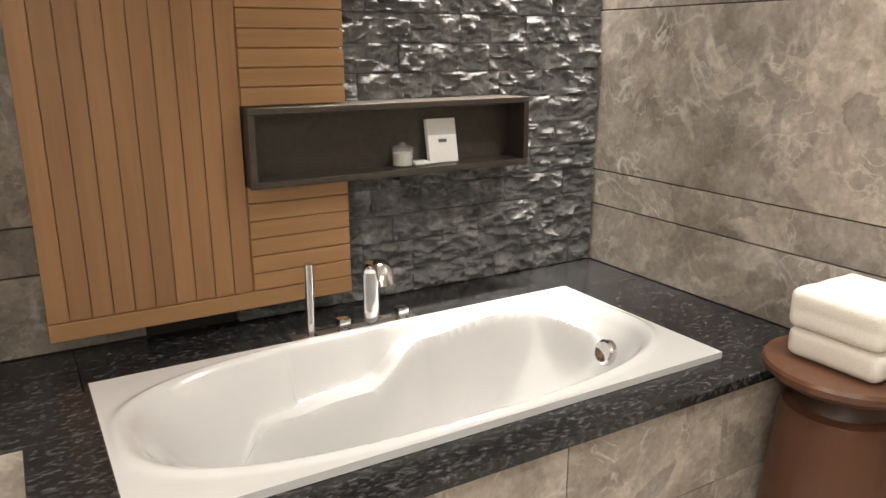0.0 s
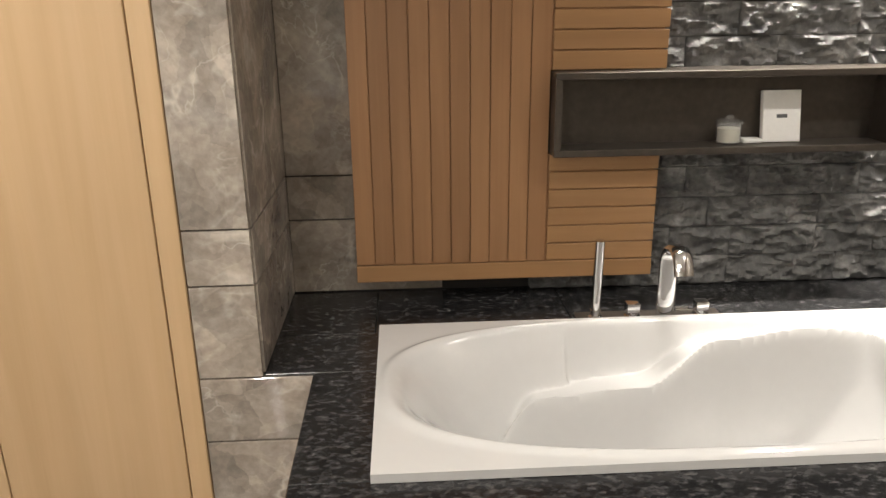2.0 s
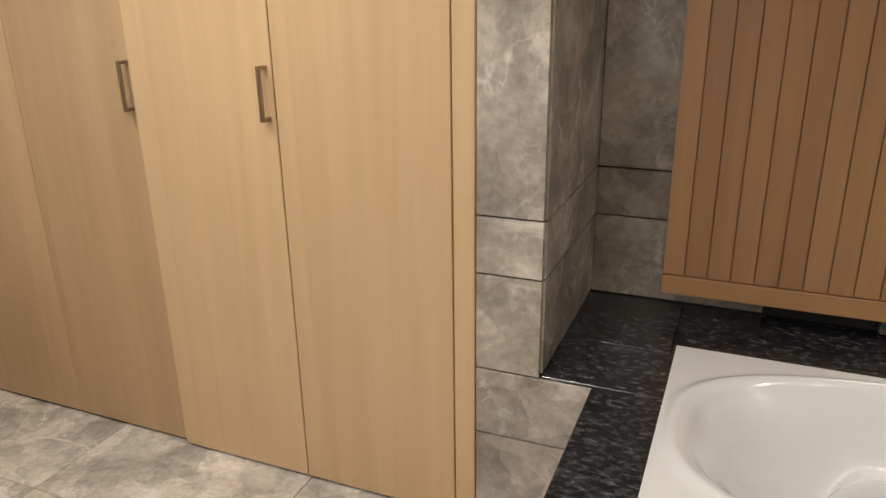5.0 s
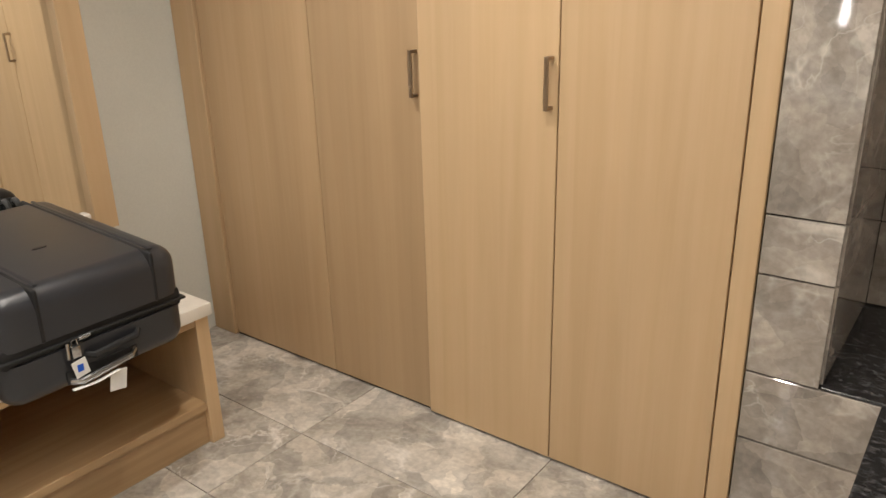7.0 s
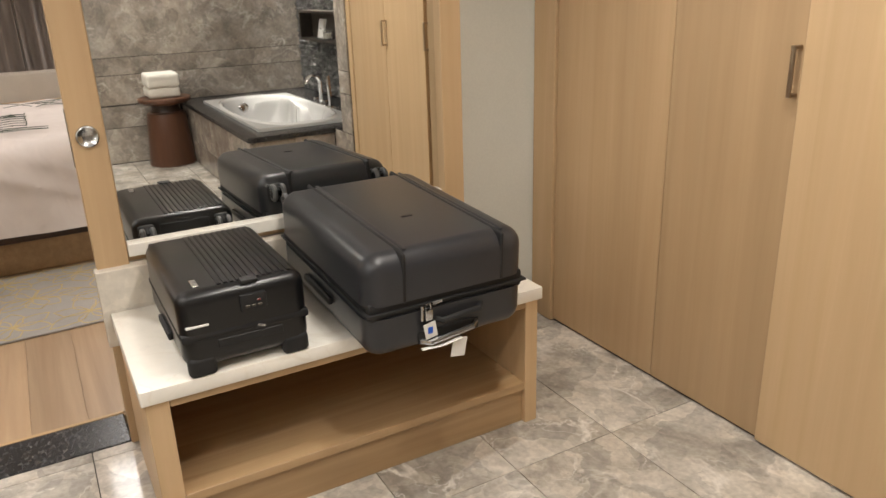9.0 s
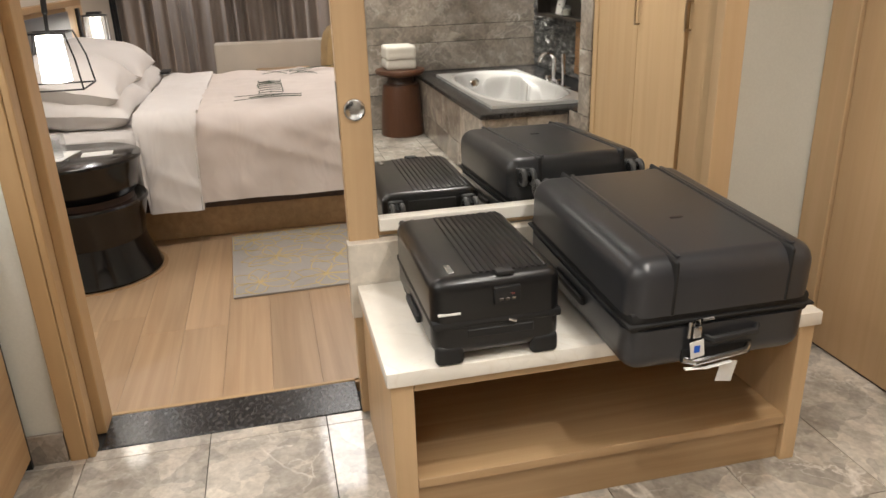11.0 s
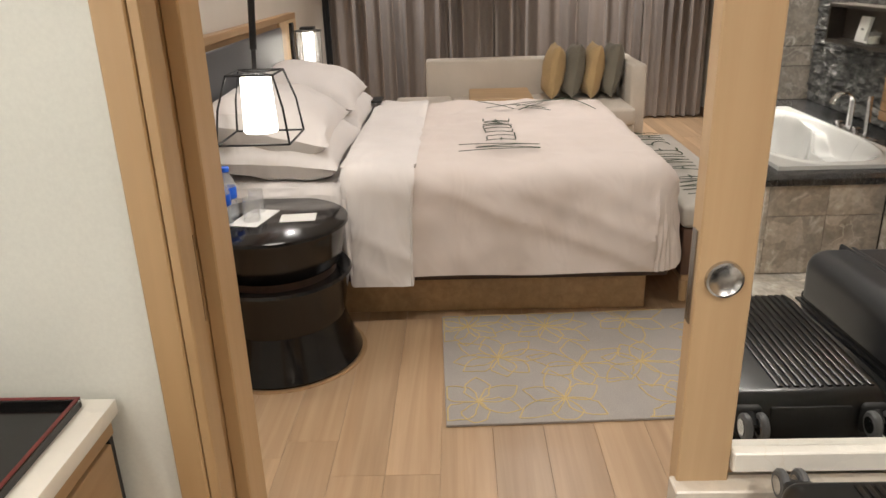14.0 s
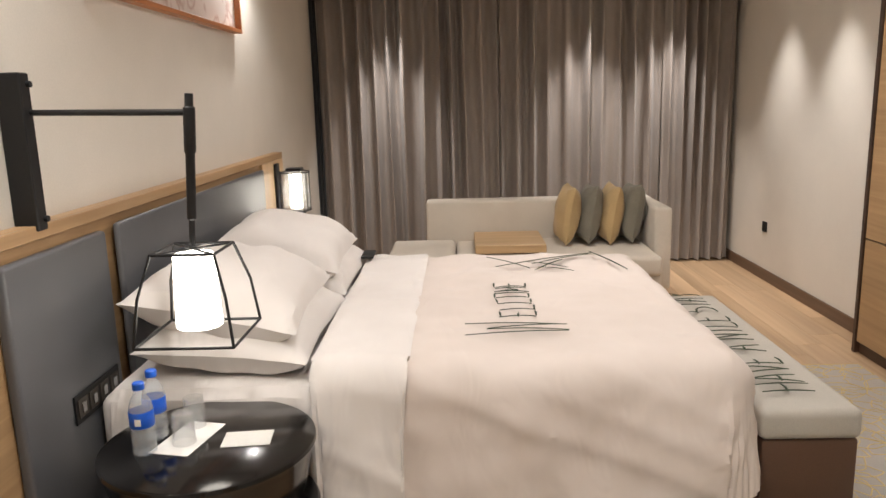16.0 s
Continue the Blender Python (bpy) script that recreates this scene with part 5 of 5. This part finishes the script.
# ---- curtains ----
def curtain(y0, y1, x, mat, label, seed, pleat=0.15, depth=0.075):
    bm = bmesh.new()
    n = int((y1 - y0) / 0.008)
    zs = [0.02, 0.06, 0.3, 0.7, 1.1, 1.5, 1.9, 2.3, 2.69]
    rows = []
    for z in zs:
        row = []
        for k in range(n + 1):
            y = y0 + (y1 - y0) * k / n
            ph = y / pleat * 2 * math.pi + 2.6 * noise.noise(Vector((y * 3, seed, z * 0.15)))
            amp = depth * (0.75 + 0.9 * noise.noise(Vector((y * 5, seed + 3, z * 0.3))))
            s = math.sin(ph)
            xx = x + amp * math.copysign(abs(s) ** 0.7, s) + 0.012 * noise.noise(Vector((y * 8, z * 1.2, seed)))
            row.append(bm.verts.new((xx, y + 0.012 * math.cos(ph), z)))
        rows.append(row)
    for a, b in zip(rows, rows[1:]):
        for k in range(n):
            bm.faces.new((a[k], a[k + 1], b[k + 1], b[k]))
    bmesh.ops.recalc_face_normals(bm, faces=bm.faces)
    bmesh.ops.solidify(bm, geom=bm.faces[:], thickness=0.004)
    ob = solid("curtain", bm, mat, label, "curtain", group="window curtains")
    ob.data.shade_smooth()


curtain(-1.70, 0.05, -9.62, M_CURTAIN, "taupe floor-length drawn pleated curtain", 1, 0.15, 0.085)
curtain(0.05, 1.62, -9.64, M_CURTAIN, "taupe floor-length drawn pleated curtain", 2, 0.165, 0.085)
curtain(1.62, 2.30, -9.60, M_CURTAIN, "taupe gathered curtain beside the wall", 3, 0.11, 0.06)
curtain(-1.755, -1.70, -9.60, M_CURTDARK, "narrow dark blackout curtain edge", 4, 0.03, 0.02)


# ---- small fixtures of the bedroom ----
o = thing("wall_socket", -8.8, BR, 0.47, "small black square wall socket", "socket")
part("plate", box(-8.85, -8.76, BR - 0.011, BR - 0.001, 0.43, 0.52, 0.003), M_BLACKMETAL, o)
part("insert", box(-8.83, -8.78, BR - 0.013, BR - 0.0112, 0.45, 0.50, 0.001), M_RUBBER, o)
c = thing("bedroom_cabinet", -6.2, 2.3, 0, "tall brown wooden cabinet along the bedroom wall", "cabinet")
part("carcass", box(-6.83, -5.1, 2.17, BR - 0.002, 0.0, 2.4), M_DARKWOOD, c)
part("side_board", box(-6.865, -6.831, 2.14, BR - 0.002, 0.0, 2.4, 0.003), M_DARKWOOD, c)
for k in range(3):
    part("door", box(-6.82 + 0.57 * k, -6.26 + 0.57 * k, 2.145, 2.169, 0.08, 0.74, 0.003), M_OAKX, c)
    part("door", box(-6.82 + 0.57 * k, -6.26 + 0.57 * k, 2.145, 2.169, 0.75, 2.38, 0.003), M_OAKX, c)


def downlight(x, y):
    d = thing("ceiling_downlight", x, y, CEIL, "small round recessed ceiling downlight, lit", "downlight", "ceiling downlights")
    part("rim", lathe([(0.040, -0.001), (0.052, -0.001), (0.052, -0.006), (0.040, -0.004), (0.040, -0.001)], x, y, CEIL, 24), M_CEIL, d)
    part("lens", lathe([(0.0, -0.002), (0.039, -0.002), (0.039, -0.0008), (0.0, -0.0008)], x, y, CEIL, 24), M_LENS, d)


for lx, ly in DOWNLIGHTS + BED_LIGHTS + CURTAIN_LIGHTS:
    downlight(lx, ly)


# ---- rugs ----
def rug(x0, x1, y0, y1, label, turn, seed):
    cx, cy = (x0 + x1) / 2, (y0 + y1) / 2
    r = thing("rug", cx, cy, 0, label, "rug", "bedside rugs")
    rot = Matrix.Translation((cx, cy, 0)) @ Matrix.Rotation(radians(turn), 4, "Z") @ Matrix.Translation((-cx, -cy, 0))
    bm = box(x0, x1, y0, y1, 0.0005, 0.012, 0.004, 2)
    bmesh.ops.transform(bm, matrix=rot, verts=bm.verts)
    part("carpet", bm, M_RUG, r)
    rnd = random.Random(seed)
    spots = []
    gx, gy = int((x1 - x0) / 0.36) + 1, int((y1 - y0) / 0.38) + 1
    for i in range(gx):
        for j in range(gy):
            spots.append((x0 + (i + 0.5 + rnd.uniform(-0.2, 0.2)) * (x1 - x0) / gx, y0 + (j + 0.5 + rnd.uniform(-0.2, 0.2)) * (y1 - y0) / gy))
    for sx, sy in spots:
        bm = bmesh.new()
        n = rnd.choice((6, 7, 8))
        for k in range(n):
            a = 2 * math.pi * k / n + rnd.uniform(-0.2, 0.2)
            ln = rnd.uniform(0.15, 0.25)
            for sgn in (-1, 1):
                pts = []
                for q in range(9):
                    t = q / 8
                    bend = sgn * 0.055 * math.sin(math.pi * t) * rnd.uniform(0.85, 1.15)
                    px = sx + math.cos(a) * ln * t - math.sin(a) * bend
                    py = sy + math.sin(a) * ln * t + math.cos(a) * bend
                    pts.append((min(max(px, x0 + 0.008), x1 - 0.008), min(max(py, y0 + 0.008), y1 - 0.008), 0.0125))
                tube(pts, 0.0036, 5, bm, 0.5)
        bmesh.ops.transform(bm, matrix=rot, verts=bm.verts)
        part("flower_outline", bm, M_RUGLINE, r)


rug(-4.747, -3.817, -0.44, 2.05, "grey taupe bedside rug with yellow flower outlines", 2.0, 4)
rug(-6.6, -4.80, 1.16, 2.05, "grey taupe rug with yellow flower outlines beside the bench", 0, 9)


# ---- tiles, planks and stones ----
def tile_mesh(sx, sy, sz, mat, bev=0.0015):
    return mesh_of(box(-sx / 2, sx / 2, -sy / 2, sy / 2, -sz / 2, sz / 2, bev), "tile", mat, False)


def wall_tiles(parent, axis, fixed, a0, a1, width, joints=JOINTS, gap=0.005, thick=0.012, side=-1):
    cuts = [a0]
    while cuts[-1] + width < a1 - 0.02:
        cuts.append(cuts[-1] + width)
    cuts.append(a1)
    shared = {}
    for z0, z1 in zip(joints, joints[1:]):
        for p, q in zip(cuts, cuts[1:]):
            w, h = round(q - p - gap * (1 if len(cuts) > 2 else 0), 4), round(z1 - z0 - gap, 4)
            key = (w, h)
            if key not in shared:
                shared[key] = tile_mesh(thick if axis == "x" else w, w if axis == "x" else thick, h, M_WALL)
            c = (p + q) / 2
            piece("tile", shared[key], parent, (fixed, c, (z0 + z1) / 2) if axis == "x" else (c, fixed, (z0 + z1) / 2))


UP = [z for z in JOINTS if z > 0.5]
wall_tiles(wall_right, "x", XR + 0.006, -1.78, 1.236, 1.006, JOINTS[:3])
wall_tiles(wall_right, "x", XR + 0.006, -1.78, -0.20, 0.79, [0.537] + UP[1:])
wall_tiles(wall_right, "x", XR + 0.006, -0.195, YB + 0.010, 2.8, [0.537] + UP[1:])
wall_tiles(pier, "y", 1.889, -0.405, -0.2315, 0.5, UP)
wall_tiles(pier, "x", -0.2315, 1.896, YB + 0.010, 0.7, [0.537] + UP[1:])
wall_tiles(pier, "y", 1.889, -0.405, -0.0815, 0.5, JOINTS[:3])
wall_tiles(wall_back, "y", YB + 0.006, -0.224, 0.30, 0.6, [0.537] + UP[1:])
floor_ob = bpy.data.objects["floor_bath"]
FT = tile_mesh(0.797, 0.397, 0.01, M_FLOOR, 0.001)
for i in range(-4, 4):
    for j in range(-6, 6):
        x, y = i * 0.8 + 0.22, j * 0.4 + 0.13
        lo, hi = max(x - 0.3985, -2.638 if y < 0.25 else XD), min(x + 0.3985, XR)
        if y > 2.0 or y < -1.9 or hi - lo < 0.02:
            continue
        me = FT if hi - lo > 0.79 else tile_mesh(hi - lo, 0.397, 0.01, M_FLOOR, 0.001)
        piece("tile", me, floor_ob, ((lo + hi) / 2, y, -0.005))
# oak planks, laid along x with shifted ends
rnd = random.Random(5)
PW = 0.19
cache = {}
y = BL
while y < BR - 0.01:
    w = min(PW, BR - y)
    x = BX + rnd.uniform(0.3, 1.6)
    ends = [BX]
    while x < -2.87:
        ends.append(round(x, 1))
        x += rnd.choice((1.2, 1.6, 1.9))
    if -2.867 - ends[-1] < 0.2:
        ends.pop()
    ends.append(-2.867)
    for a, b in zip(ends, ends[1:]):
        key = (round(b - a, 3), round(w, 3))
        if key not in cache:
            cache[key] = mesh_of(box(-(b - a) / 2 + 0.0004, (b - a) / 2 - 0.0004, -w / 2 + 0.0004, w / 2 - 0.0004, -0.005, 0.005, 0.0008), "plank", M_PLANK, False)
        piece("plank", cache[key], floor_bed, ((a + b) / 2, y + w / 2, -0.005))
    y += PW


def stone(w, h, seed):
    """A split-faced stone strip, rough in front."""
    bm = bmesh.new()
    nx, nz = max(6, int(w / 0.008)), 14
    g = []
    for i in range(nx + 1):
        col = []
        for j in range(nz + 1):
            x, z = -w / 2 + w * i / nx, -h / 2 + h * j / nz
            e = min(1.0, min(i, nx - i) / 1.5, min(j, nz - j) / 1.2)
            p = Vector((x * 11, z * 19, seed * 7.3))
            d = 0.028 * noise.fractal(p, 0.75, 2.1, 6) + 0.018 * (1 - abs(noise.noise(p * 1.6))) ** 2 - 0.006 + 0.010 * noise.noise(Vector((seed, 0, 0)))
            col.append(bm.verts.new((x, -(0.012 + max(-0.009, min(d, 0.034)) * (0.35 + 0.65 * e)), z)))
        g.append(col)
    for i in range(nx):
        for j in range(nz):
            bm.faces.new((g[i][j], g[i + 1][j], g[i + 1][j + 1], g[i][j + 1]))
    edge = [e for e in bm.edges if e.is_boundary]
    r = bmesh.ops.extrude_edge_only(bm, edges=edge)
    for v in r["geom"]:
        if isinstance(v, bmesh.types.BMVert):
            v.co.y = 0.028
    bmesh.ops.recalc_face_normals(bm, faces=bm.faces)
    return mesh_of(bm, "stone", M_STONE)


rnd = random.Random(11)
H = 0.1075
WIDTHS = (0.22, 0.31, 0.40)
POOL = {w: [stone(w - 0.003, H - 0.003, 20 * w + k * 1.7) for k in range(7)] for w in WIDTHS}
row = 0
z = 0.538
while z < CEIL - H:
    x = 0.30
    zc = z + H / 2
    while x < XR - 0.01:
        w = rnd.choice(WIDTHS)
        me = rnd.choice(POOL[w])
        if x + w > XR - 0.12:
            w = XR - x - 0.001
            me = stone(w - 0.003, H - 0.003, row * 1.3 + 50)
        if x + w > 1.0:
            piece("stone", me, wall_back, (x + w / 2, YB - 0.02, zc))
        x += w
    z += H
    row += 1
